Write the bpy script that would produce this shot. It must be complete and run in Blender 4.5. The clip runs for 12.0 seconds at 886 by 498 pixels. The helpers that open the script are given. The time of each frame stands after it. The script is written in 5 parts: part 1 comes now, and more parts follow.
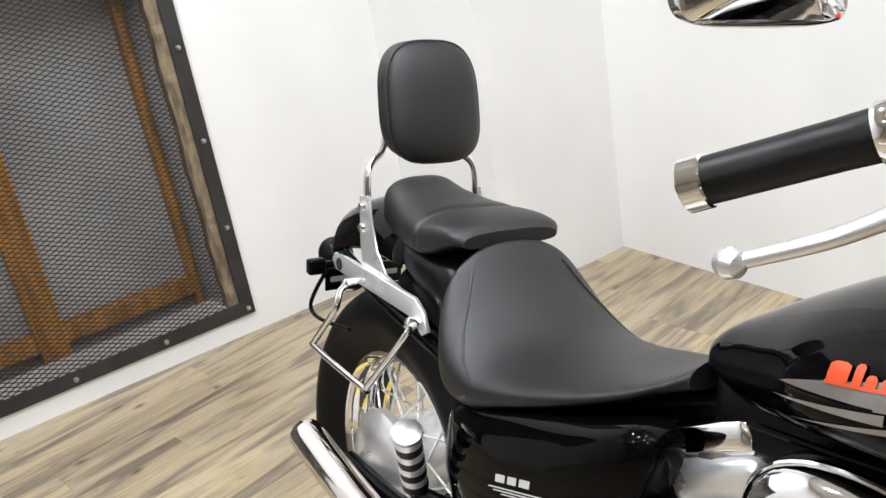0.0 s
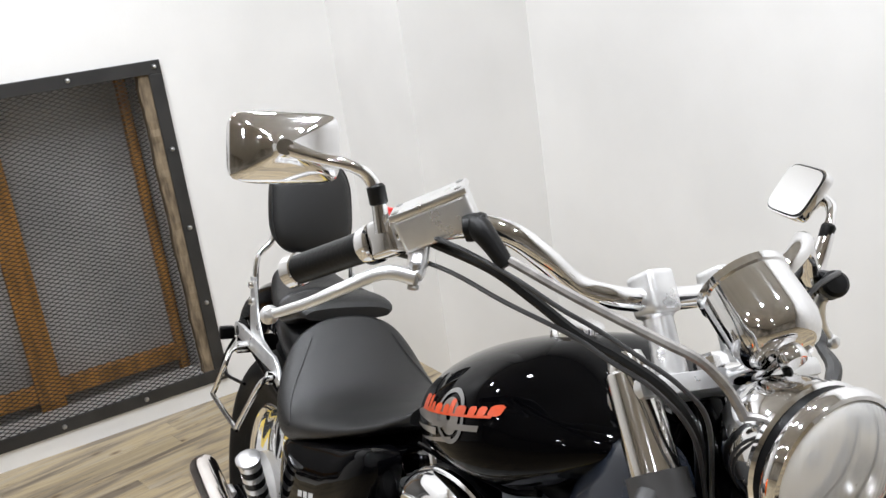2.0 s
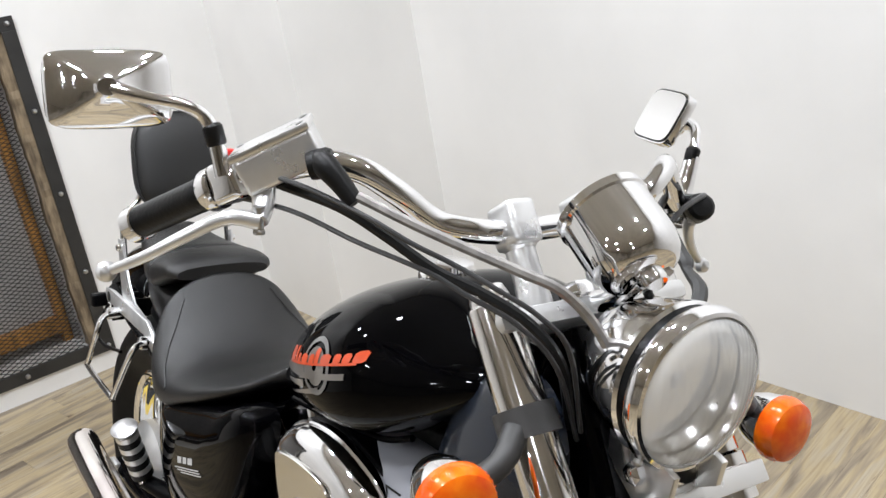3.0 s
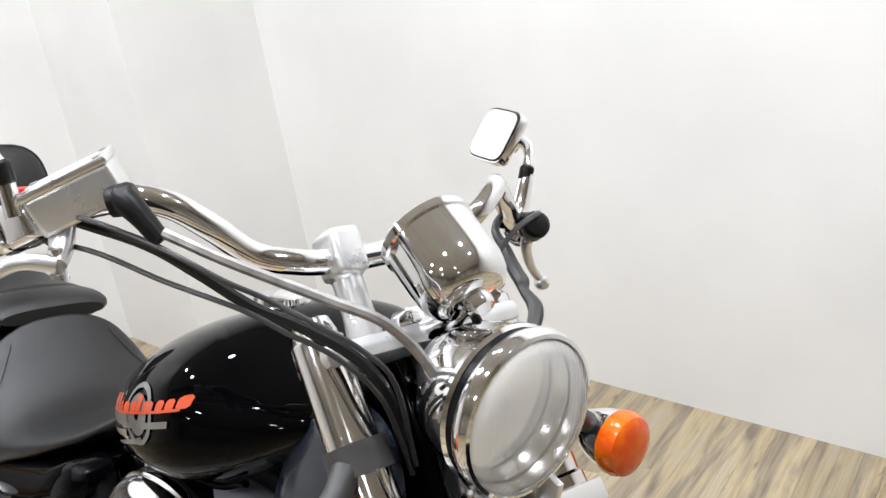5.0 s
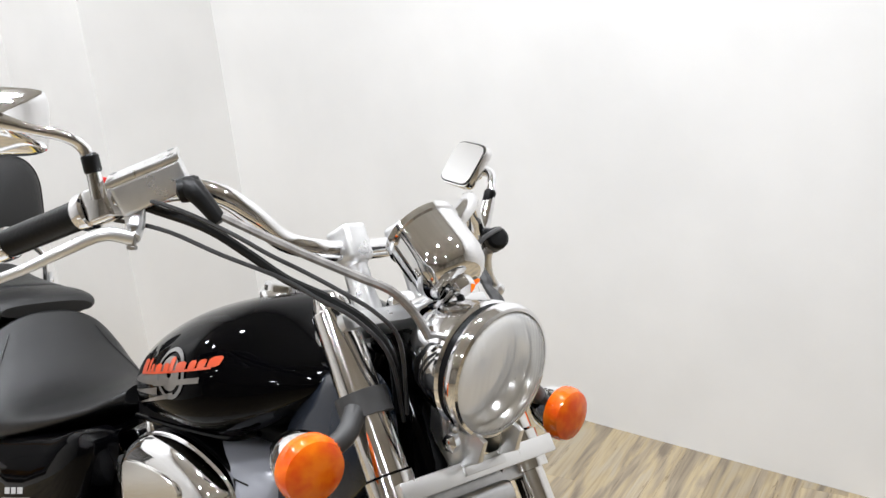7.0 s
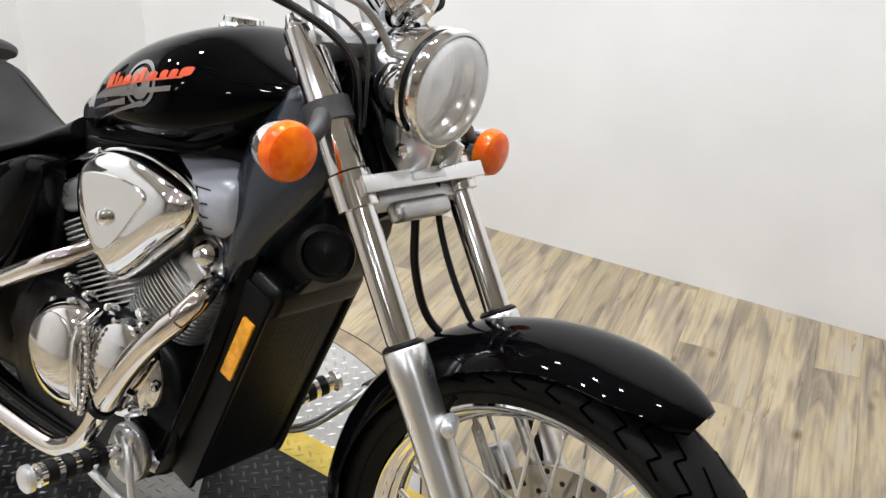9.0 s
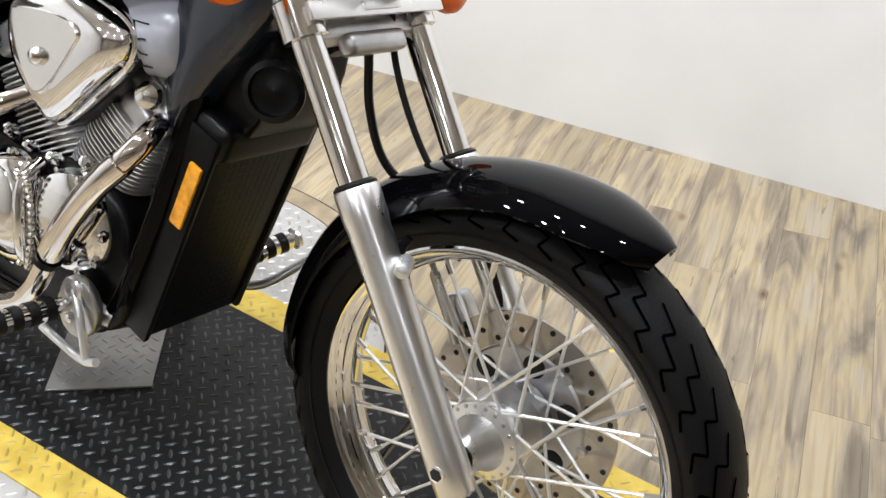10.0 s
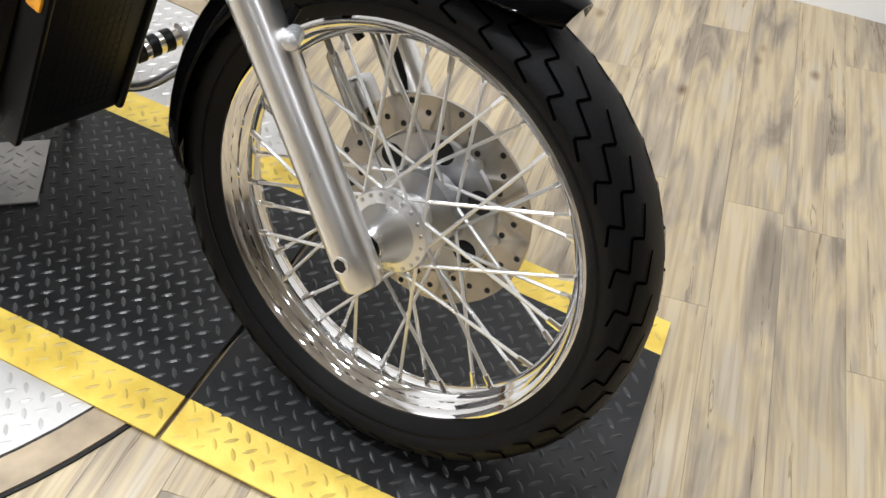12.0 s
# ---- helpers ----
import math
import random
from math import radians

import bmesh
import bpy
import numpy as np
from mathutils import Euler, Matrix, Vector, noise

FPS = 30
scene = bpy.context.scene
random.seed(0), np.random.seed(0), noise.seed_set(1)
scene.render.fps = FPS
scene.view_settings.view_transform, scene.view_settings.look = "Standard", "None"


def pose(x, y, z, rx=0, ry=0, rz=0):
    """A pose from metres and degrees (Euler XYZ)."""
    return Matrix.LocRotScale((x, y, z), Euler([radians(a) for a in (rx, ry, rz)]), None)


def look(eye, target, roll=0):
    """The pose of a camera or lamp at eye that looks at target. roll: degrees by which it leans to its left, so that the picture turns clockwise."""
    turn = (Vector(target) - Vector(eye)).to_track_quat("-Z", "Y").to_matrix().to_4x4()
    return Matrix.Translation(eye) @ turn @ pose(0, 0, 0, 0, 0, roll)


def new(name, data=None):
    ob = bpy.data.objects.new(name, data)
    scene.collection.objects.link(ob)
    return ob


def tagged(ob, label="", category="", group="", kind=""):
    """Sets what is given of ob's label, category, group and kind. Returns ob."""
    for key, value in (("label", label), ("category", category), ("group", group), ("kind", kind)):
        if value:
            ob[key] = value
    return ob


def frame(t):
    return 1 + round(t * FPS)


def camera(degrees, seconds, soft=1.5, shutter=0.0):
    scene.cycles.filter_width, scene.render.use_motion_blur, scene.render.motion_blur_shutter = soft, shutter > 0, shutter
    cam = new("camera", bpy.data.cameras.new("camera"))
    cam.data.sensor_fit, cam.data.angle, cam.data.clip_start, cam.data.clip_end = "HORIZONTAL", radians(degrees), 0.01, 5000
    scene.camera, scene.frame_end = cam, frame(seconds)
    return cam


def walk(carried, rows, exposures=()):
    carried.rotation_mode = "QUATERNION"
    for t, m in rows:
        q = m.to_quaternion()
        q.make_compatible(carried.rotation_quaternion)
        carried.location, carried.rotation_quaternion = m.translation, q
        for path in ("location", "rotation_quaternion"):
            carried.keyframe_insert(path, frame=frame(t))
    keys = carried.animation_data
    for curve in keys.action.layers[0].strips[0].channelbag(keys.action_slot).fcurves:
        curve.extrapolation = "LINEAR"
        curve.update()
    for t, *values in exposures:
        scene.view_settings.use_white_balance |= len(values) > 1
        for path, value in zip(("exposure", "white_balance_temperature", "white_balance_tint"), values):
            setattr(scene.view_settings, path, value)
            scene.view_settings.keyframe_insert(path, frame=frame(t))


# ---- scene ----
cam = camera(51.7, 12.0)
PATH = [
    (0, (1.311, -0.534, 1.298), (-0.309, 0.369, 0.549), -10.0),
    (0.5, (1.539, -0.544, 1.343), (-0.198, 0.259, 0.764), -8.7),
    (1, (1.769, -0.449, 1.349), (-0.008, 0.227, 0.727), -6.4),
    (1.5, (1.837, -0.402, 1.356), (0.072, 0.335, 0.77), -7.5),
    (2, (1.852, -0.38, 1.356), (0.122, 0.464, 0.816), -8.3),
    (2.5, (1.848, -0.349, 1.346), (0.176, 0.584, 0.768), -9.0),
    (3, (1.841, -0.322, 1.32), (0.237, 0.671, 0.654), -9.9),
    (3.5, (1.831, -0.298, 1.31), (0.286, 0.768, 0.621), -10.2),
    (3.7, (1.829, -0.292, 1.307), (0.306, 0.803, 0.614), -10.0),
    (5.3, (1.856, -0.264, 1.312), (0.424, 0.971, 0.661), -10.0),
    (5.5, (1.865, -0.265, 1.317), (0.429, 0.978, 0.69), -10.0),
    (6, (1.887, -0.272, 1.33), (0.439, 0.975, 0.742), -9.9),
    (6.5, (1.914, -0.335, 1.328), (0.494, 0.957, 0.767), -8.2),
    (6.7, (1.932, -0.392, 1.337), (0.552, 0.942, 0.776), -7.2),
    (8.3, (2.002, -0.692, 1.291), (0.849, 0.761, 0.544), -1.3),
    (8.5, (2.001, -0.697, 1.275), (0.883, 0.759, 0.481), -0.8),
    (9, (2.002, -0.698, 1.242), (0.956, 0.755, 0.349), 1.0),
    (9.5, (2.011, -0.685, 1.21), (1.016, 0.737, 0.216), 1.5),
    (10, (2.016, -0.668, 1.167), (1.085, 0.714, 0.061), 1.7),
    (10.2, (2.021, -0.68, 1.134), (1.116, 0.701, 0.006), 1.7),
    (10.5, (2.015, -0.657, 1.122), (1.164, 0.673, -0.107), 2.8),
    (10.8, (2.014, -0.65, 1.096), (1.223, 0.67, -0.182), 3.3),
    (11, (2.019, -0.646, 1.083), (1.266, 0.661, -0.23), 3.9),
    (11.5, (2.024, -0.638, 1.058), (1.347, 0.648, -0.317), 4.2),
    (12, (2.022, -0.63, 1.068), (1.362, 0.657, -0.313), 4.0),
]
walk(cam, [(t, look(eye, target, roll)) for t, eye, target, roll in PATH], exposures=[(0.0, -0.70), (1.0, -0.87), (2.5, -0.98), (3.7, -0.92), (5.5, -0.80), (6.7, -0.87), (8.5, -0.89), (9.5, -0.74), (10.5, -0.66), (12.0, -0.68)])

# ---- light: a grid of ceiling downlights in a closed white room
LEAN, STEER, RAKE = radians(13.27), radians(-2.87), radians(32.5)
ROOM_YAW = radians(3.2)
CEILING = 2.9
world = bpy.data.worlds.new("world")
scene.world = world
world.use_nodes = True
world.node_tree.nodes["Background"].inputs[0].default_value = (1, 0.96, 0.9, 1)
world.node_tree.nodes["Background"].inputs[1].default_value = 0.0


def downlight(x, y, power, size=0.12):
    data = bpy.data.lights.new("downlight", "AREA")
    data.shape, data.size, data.energy, data.color = "DISK", size, power, (0.90, 0.935, 1.0)
    ob = new("downlight", data)
    ob.matrix_world = pose(x, y, CEILING - 0.03, 0, 0, 0)
    return ob


for lx, ly, lp in ((-0.75, -0.4, 52), (0.35, 0.4, 24), (1.1, 0.42, 42), (1.85, 0.62, 38), (2.7, 0.8, 22),
                   (0.0, -0.6, 32), (0.8, -0.6, 38), (1.6, -0.7, 34),
                   (-0.4, -2.6, 22), (0.7, -2.6, 22), (1.8, -2.6, 22), (3.4, -1.6, 14), (0.2, -4.6, 30), (2.6, -4.4, 30), (5.0, -2.4, 20)):
    downlight(lx, ly, lp)


# ---- materials
def material(name, base, rough=0.5, metal=0.0, var=0.0, scale=8.0, bump=0.0, bump_scale=60.0, coat=0.0, spec=0.5, rough_var=0.0, stretch=(1, 1, 1), dark=None):
    m = bpy.data.materials.new(name)
    m.use_nodes = True
    nt = m.node_tree
    b = nt.nodes["Principled BSDF"]
    b.inputs["Base Color"].default_value = (*base, 1)
    b.inputs["Roughness"].default_value = rough
    b.inputs["Metallic"].default_value = metal
    b.inputs["Coat Weight"].default_value = coat
    b.inputs["Coat Roughness"].default_value = 0.03
    b.inputs["Specular IOR Level"].default_value = spec
    tc = nt.nodes.new("ShaderNodeTexCoord")
    mp = nt.nodes.new("ShaderNodeMapping")
    mp.inputs["Scale"].default_value = stretch
    nt.links.new(tc.outputs["Object"], mp.inputs["Vector"])
    if var or rough_var:
        n = nt.nodes.new("ShaderNodeTexNoise")
        n.inputs["Scale"].default_value, n.inputs["Detail"].default_value = scale, 8
        nt.links.new(mp.outputs["Vector"], n.inputs["Vector"])
        if var:
            mix = nt.nodes.new("ShaderNodeMix")
            mix.data_type = "RGBA"
            other = dark or tuple(c * (1 - var) for c in base)
            mix.inputs["A"].default_value, mix.inputs["B"].default_value = (*base, 1), (*other, 1)
            ramp = nt.nodes.new("ShaderNodeValToRGB")
            ramp.color_ramp.elements[0].position, ramp.color_ramp.elements[1].position = 0.38, 0.66
            nt.links.new(n.outputs["Fac"], ramp.inputs["Fac"])
            nt.links.new(ramp.outputs["Color"], mix.inputs["Factor"])
            nt.links.new(mix.outputs["Result"], b.inputs["Base Color"])
        if rough_var:
            mr = nt.nodes.new("ShaderNodeMapRange")
            mr.inputs["To Min"].default_value, mr.inputs["To Max"].default_value = max(0.01, rough - rough_var), min(1, rough + rough_var)
            nt.links.new(n.outputs["Fac"], mr.inputs["Value"])
            nt.links.new(mr.outputs["Result"], b.inputs["Roughness"])
    if bump:
        n2 = nt.nodes.new("ShaderNodeTexNoise")
        n2.inputs["Scale"].default_value, n2.inputs["Detail"].default_value = bump_scale, 6
        nt.links.new(mp.outputs["Vector"], n2.inputs["Vector"])
        bp = nt.nodes.new("ShaderNodeBump")
        bp.inputs["Strength"].default_value, bp.inputs["Distance"].default_value = bump, 0.002
        nt.links.new(n2.outputs["Fac"], bp.inputs["Height"])
        nt.links.new(bp.outputs["Normal"], b.inputs["Normal"])
    return m


CHROME = material("chrome", (0.86, 0.86, 0.87), 0.05, 1.0, rough_var=0.03, scale=25)
SATIN = material("satin_aluminium", (0.82, 0.82, 0.82), 0.3, 0.8, var=0.12, scale=30, rough_var=0.08, bump=0.1, bump_scale=220)
BRUSHED = material("brushed_aluminium", (0.86, 0.86, 0.86), 0.3, 1.0, rough_var=0.08, scale=40, stretch=(1, 1, 0.1))
CASTING = material("engine_casting", (0.62, 0.62, 0.63), 0.34, 1.0, var=0.25, scale=22, bump=0.25, bump_scale=160)
PAINT = material("black_gloss_paint", (0.001, 0.001, 0.0013), 0.03, spec=0.09, rough_var=0.02, scale=6)
SATIN_BLACK = material("satin_black", (0.002, 0.002, 0.0025), 0.33, spec=0.14, var=0.3, scale=18, bump=0.15, bump_scale=200)
RUBBER = material("black_rubber", (0.004, 0.004, 0.004), 0.40, spec=0.26, var=0.35, scale=14, bump=0.2, bump_scale=240)
TYRE = material("tyre_rubber", (0.0042, 0.0042, 0.0046), 0.50, spec=0.15, var=0.4, scale=9, rough_var=0.12, bump=0.25, bump_scale=300)
VINYL = material("black_seat_vinyl", (0.0034, 0.0034, 0.0036), 0.40, spec=0.55, var=0.25, scale=5, rough_var=0.08, bump=0.5, bump_scale=700)
GREY_PLASTIC = material("grey_plastic", (0.36, 0.37, 0.41), 0.26, var=0.1, scale=12)
AMBER = material("amber_lens", (0.80, 0.085, 0.004), 0.16, spec=0.35, coat=0.25, var=0.4, scale=45, dark=(0.95, 0.20, 0.008))
REFLECTOR = material("amber_reflector", (0.98, 0.42, 0.02), 0.2, coat=0.6, var=0.3, scale=90)
ORANGE = material("orange_decal", (0.62, 0.072, 0.018), 0.3, coat=0.5)
SILVER_DECAL = material("silver_decal", (0.25, 0.23, 0.21), 0.28, metal=0.4, coat=0.5, var=0.15, scale=25)
WHITE_DECAL = material("pale_decal", (0.55, 0.55, 0.55), 0.35, var=0.1, scale=60)
WALL = material("white_wall_paint", (0.80, 0.79, 0.77), 0.6, var=0.07, scale=2.2, bump=0.12, bump_scale=90)
CEIL = material("ceiling_paint", (0.56, 0.54, 0.50), 0.8, var=0.1, scale=2)
YELLOW = material("worn_yellow_paint", (0.72, 0.53, 0.09), 0.45, var=0.35, scale=26, bump=0.25, bump_scale=180, dark=(0.60, 0.41, 0.05))
MAT_BLACK = material("black_tread_mat", (0.013, 0.013, 0.0135), 0.42, spec=0.28, var=0.55, scale=7, rough_var=0.14, bump=0.2, bump_scale=220)
LUG_BLACK = material("worn_black_lug", (0.042, 0.042, 0.043), 0.32, spec=0.5, var=0.5, scale=9, rough_var=0.1)
LUG_YELLOW = material("worn_yellow_lug", (0.66, 0.48, 0.09), 0.4, var=0.7, scale=13, dark=(0.42, 0.30, 0.07))
PLATE = material("tread_plate_aluminium", (0.54, 0.525, 0.50), 0.42, 0.4, var=0.3, scale=5, rough_var=0.12, bump=0.15, bump_scale=120)
WOOD_RIM = material("ply_edge_wood", (0.40, 0.31, 0.20), 0.5, var=0.45, scale=14, stretch=(1, 1, 6))
# near-black: the shade in gaps, holes and sockets is put into this colour
GAP_SHADE = material("gap_and_hole_shade", (0.012, 0.011, 0.01), 0.9, var=0.2, scale=20)
MESH_STEEL = material("black_expanded_steel", (0.022, 0.021, 0.020), 0.45, metal=0.1, var=0.4, scale=20)
FRAME_BLACK = material("black_steel_frame", (0.028, 0.027, 0.026), 0.4, var=0.4, scale=10, rough_var=0.1)
BOLT_ZINC = material("zinc_bolt", (0.6, 0.6, 0.6), 0.3, 1.0, var=0.2, scale=60)
WEATHERED = material("weathered_grey_timber", (0.25, 0.19, 0.12), 0.75, var=0.6, scale=26, stretch=(2, 2, 0.5), bump=0.6, bump_scale=70, dark=(0.09, 0.065, 0.04))
OLD_WOOD = material("old_brown_timber", (0.66, 0.31, 0.065), 0.5, var=0.5, scale=9, stretch=(3, 3, 0.5), bump=0.4, bump_scale=60)
DOOR_PANEL = material("grey_steel_panel", (0.60, 0.595, 0.59), 0.38, var=0.3, scale=2.5, rough_var=0.12)
DISC_STEEL = material("brake_disc_steel", (0.45, 0.42, 0.38), 0.22, 1.0, var=0.12, scale=30, rough_var=0.08)
TUBE_CHROME = material("fork_chrome", (0.84, 0.83, 0.82), 0.1, 1.0, rough_var=0.04, scale=12)
PIPE = material("exhaust_chrome", (0.85, 0.82, 0.78), 0.07, 1.0, var=0.12, scale=6, rough_var=0.04, dark=(0.62, 0.55, 0.55))


def glass_material():
    m = bpy.data.materials.new("whitened_lens_glass")
    m.use_nodes = True
    nt = m.node_tree
    b = nt.nodes["Principled BSDF"]
    b.inputs["Base Color"].default_value = (0.9, 0.9, 0.89, 1)
    b.inputs["Roughness"].default_value = 0.05
    out = nt.nodes["Material Output"]
    tr, mx = nt.nodes.new("ShaderNodeBsdfTransparent"), nt.nodes.new("ShaderNodeMixShader")
    # white share brightens the lens in place of light reflected from behind it
    mx.inputs[0].default_value = 0.46
    nt.links.new(tr.outputs[0], mx.inputs[1])
    nt.links.new(b.outputs[0], mx.inputs[2])
    nt.links.new(mx.outputs[0], out.inputs[0])
    tc, wv, bp = nt.nodes.new("ShaderNodeTexCoord"), nt.nodes.new("ShaderNodeTexWave"), nt.nodes.new("ShaderNodeBump")
    wv.bands_direction = "Y"
    wv.inputs["Scale"].default_value = 48
    bp.inputs["Strength"].default_value, bp.inputs["Distance"].default_value = 0.22, 0.001
    nt.links.new(tc.outputs["Object"], wv.inputs["Vector"])
    nt.links.new(wv.outputs["Fac"], bp.inputs["Height"])
    nt.links.new(bp.outputs["Normal"], b.inputs["Normal"])
    return m


GLASS = glass_material()
BOWL = material("reflector_bowl", (0.94, 0.94, 0.93), 0.2, 1.0, var=0.06, scale=20)
# tone chosen for what chrome and black paint reflect
UNSEEN_WALL = material("unseen_wall_tone", (0.46, 0.415, 0.35), 0.7, var=0.6, scale=0.6)
CLAMP_RUBBER = material("dark_grey_rubber", (0.045, 0.044, 0.043), 0.5, var=0.3, scale=12)
# near-black: the shade inside the tread grooves is put into this colour
GROOVE_SHADE = material("painted_groove_shade", (0.0008, 0.0008, 0.0008), 0.9, spec=0.0, var=0.2)
RING_DECAL = material("grey_decal", (0.16, 0.155, 0.15), 0.3, coat=0.5, var=0.15, scale=40)
# darker copy of PLATE: shade under the engine put into the colour
PLATE_SHADED = material("shaded_tread_plate", (0.40, 0.39, 0.37), 0.45, 0.6, var=0.3, scale=7, rough_var=0.1, bump=0.15, bump_scale=120)
RED = material("red_switch_plastic", (0.6, 0.02, 0.015), 0.35, var=0.1)
# bluish base colour stands in for a bright reflection on the black panel
NECK = material("neck_plastic_with_sheen_tint", (0.016, 0.021, 0.032), 0.16, spec=0.6, var=0.3, rough_var=0.06, scale=10)
HOSE = material("dull_braided_hose", (0.36, 0.345, 0.33), 0.38, 0.7, var=0.35, scale=60, rough_var=0.1)
CABLE = material("grey_cable_sheath", (0.032, 0.032, 0.033), 0.3, spec=0.5, var=0.2, scale=40)
SHROUD = material("black_shroud_plastic", (0.0022, 0.0023, 0.0028), 0.36, spec=0.2, var=0.3, scale=14, bump=0.12, bump_scale=240)
POLISHED = material("polished_cover", (0.80, 0.79, 0.77), 0.13, 1.0, rough_var=0.05, scale=20)
MIRROR = material("mirror_glass", (0.92, 0.92, 0.92), 0.01, 1.0)


def plank_material():
    """Weathered oak print: broad tan and grey patches, fine grain, thin cracks and dark knots, shifted from plank to plank."""
    m = bpy.data.materials.new("oak_laminate_plank")
    m.use_nodes = True
    nt, L = m.node_tree, m.node_tree.links
    b = nt.nodes["Principled BSDF"]
    tc, info = nt.nodes.new("ShaderNodeTexCoord"), nt.nodes.new("ShaderNodeObjectInfo")
    add, scl, comb = nt.nodes.new("ShaderNodeVectorMath"), nt.nodes.new("ShaderNodeVectorMath"), nt.nodes.new("ShaderNodeCombineXYZ")
    scl.operation = "SCALE"
    for k in range(3):
        L.new(info.outputs["Random"], comb.inputs[k])
    scl.inputs["Scale"].default_value = 37.0
    L.new(comb.outputs[0], scl.inputs[0])
    L.new(tc.outputs["Object"], add.inputs[0])
    L.new(scl.outputs[0], add.inputs[1])

    def noise(stretch, scale, detail, distort=0.0):
        mp, n = nt.nodes.new("ShaderNodeMapping"), nt.nodes.new("ShaderNodeTexNoise")
        mp.inputs["Scale"].default_value = stretch
        n.inputs["Scale"].default_value, n.inputs["Detail"].default_value, n.inputs["Distortion"].default_value = scale, detail, distort
        L.new(add.outputs[0], mp.inputs["Vector"])
        L.new(mp.outputs[0], n.inputs["Vector"])
        return n.outputs["Fac"]

    def ramp(fac, *stops):
        r = nt.nodes.new("ShaderNodeValToRGB")
        while len(r.color_ramp.elements) < len(stops):
            r.color_ramp.elements.new(0.5)
        for e, (p, c) in zip(r.color_ramp.elements, stops):
            e.position, e.color = p, (*c, 1)
        L.new(fac, r.inputs["Fac"])
        return r.outputs["Color"]

    def times(x, y, f=1.0):
        mx = nt.nodes.new("ShaderNodeMix")
        mx.data_type, mx.blend_type = "RGBA", "MULTIPLY"
        mx.inputs["Factor"].default_value = f
        L.new(x, mx.inputs["A"])
        L.new(y, mx.inputs["B"])
        return mx.outputs["Result"]

    patches = ramp(noise((7.0, 1.0, 1.0), 2.6, 5, 0.9), (0.34, (0.190, 0.155, 0.112)), (0.45, (0.312, 0.257, 0.182)), (0.54, (0.420, 0.335, 0.203)), (0.66, (0.395, 0.337, 0.248)))
    grain_fac = noise((30.0, 1.0, 1.0), 4.5, 8, 0.3)
    grain = ramp(grain_fac, (0.33, (0.66, 0.62, 0.57)), (0.55, (1, 1, 1)))
    cracks = ramp(noise((16.0, 0.7, 1.0), 3.1, 4, 0.5), (0.0, (1, 1, 1)), (0.636, (1, 1, 1)), (0.648, (0.36, 0.31, 0.26)), (0.664, (1, 1, 1)))
    vm, vor = nt.nodes.new("ShaderNodeMapping"), nt.nodes.new("ShaderNodeTexVoronoi")
    vm.inputs["Scale"].default_value = (9.0, 5.0, 1.0)
    vor.inputs["Scale"].default_value = 1.0
    L.new(add.outputs[0], vm.inputs["Vector"])
    L.new(vm.outputs[0], vor.inputs["Vector"])
    knots = ramp(vor.outputs["Distance"], (0.03, (0.24, 0.18, 0.13)), (0.075, (0.62, 0.54, 0.45)), (0.14, (1, 1, 1)))
    hsv, mr = nt.nodes.new("ShaderNodeHueSaturation"), nt.nodes.new("ShaderNodeMapRange")
    mr.inputs["To Min"].default_value, mr.inputs["To Max"].default_value = 0.86, 1.12
    L.new(info.outputs["Random"], mr.inputs["Value"])
    L.new(mr.outputs[0], hsv.inputs["Value"])
    L.new(times(times(times(patches, grain, 0.7), cracks, 0.85), knots, 0.85), hsv.inputs["Color"])
    L.new(hsv.outputs["Color"], b.inputs["Base Color"])
    rr = nt.nodes.new("ShaderNodeMapRange")
    rr.inputs["To Min"].default_value, rr.inputs["To Max"].default_value = 0.30, 0.5
    L.new(grain_fac, rr.inputs["Value"])
    L.new(rr.outputs[0], b.inputs["Roughness"])
    bp = nt.nodes.new("ShaderNodeBump")
    bp.inputs["Strength"].default_value, bp.inputs["Distance"].default_value = 0.15, 0.001
    L.new(grain_fac, bp.inputs["Height"])
    L.new(bp.outputs["Normal"], b.inputs["Normal"])
    return m


PLANK = plank_material()


# ---- mesh helpers
def mesh_of(name, bm, mat, smooth=True):
    me = bpy.data.meshes.new(name)
    bmesh.ops.recalc_face_normals(bm, faces=bm.faces)
    bm.to_mesh(me)
    bm.free()
    me.materials.append(mat)
    if smooth:
        me.polygons.foreach_set("use_smooth", [True] * len(me.polygons))
        me.set_sharp_from_angle(angle=radians(38))
    return me


def part(name, bm, mat, parent, label="", smooth=True):
    ob = new(name, mesh_of(name, bm, mat, smooth))
    ob.parent = parent
    if label:
        ob["label"] = label
    return ob


def shared(name, me, parent, m=None):
    ob = new(name, me)
    ob.parent = parent
    if m is not None:
        ob.matrix_basis = m
    return ob


def structure(name, bm, mat, label, category, smooth=False):
    return tagged(new(name, mesh_of(name, bm, mat, smooth)), label, category, kind="structure")


def box(bm, size, m=None, bevel=0.0, segs=2):
    made = bmesh.ops.create_cube(bm, size=1.0, matrix=(m or Matrix()) @ Matrix.Diagonal((*size, 1)))
    if bevel:
        es = {e for v in made["verts"] for e in v.link_edges}
        bmesh.ops.bevel(bm, geom=list(es), offset=bevel, segments=segs, affect="EDGES", profile=0.6)
    return bm


def span(bm, a, b, bevel=0.0):
    """An upright box between two corners."""
    a, b = Vector(a), Vector(b)
    d = b - a
    return box(bm, (abs(d.x), abs(d.y), abs(d.z)), Matrix.Translation((a + b) / 2), bevel)


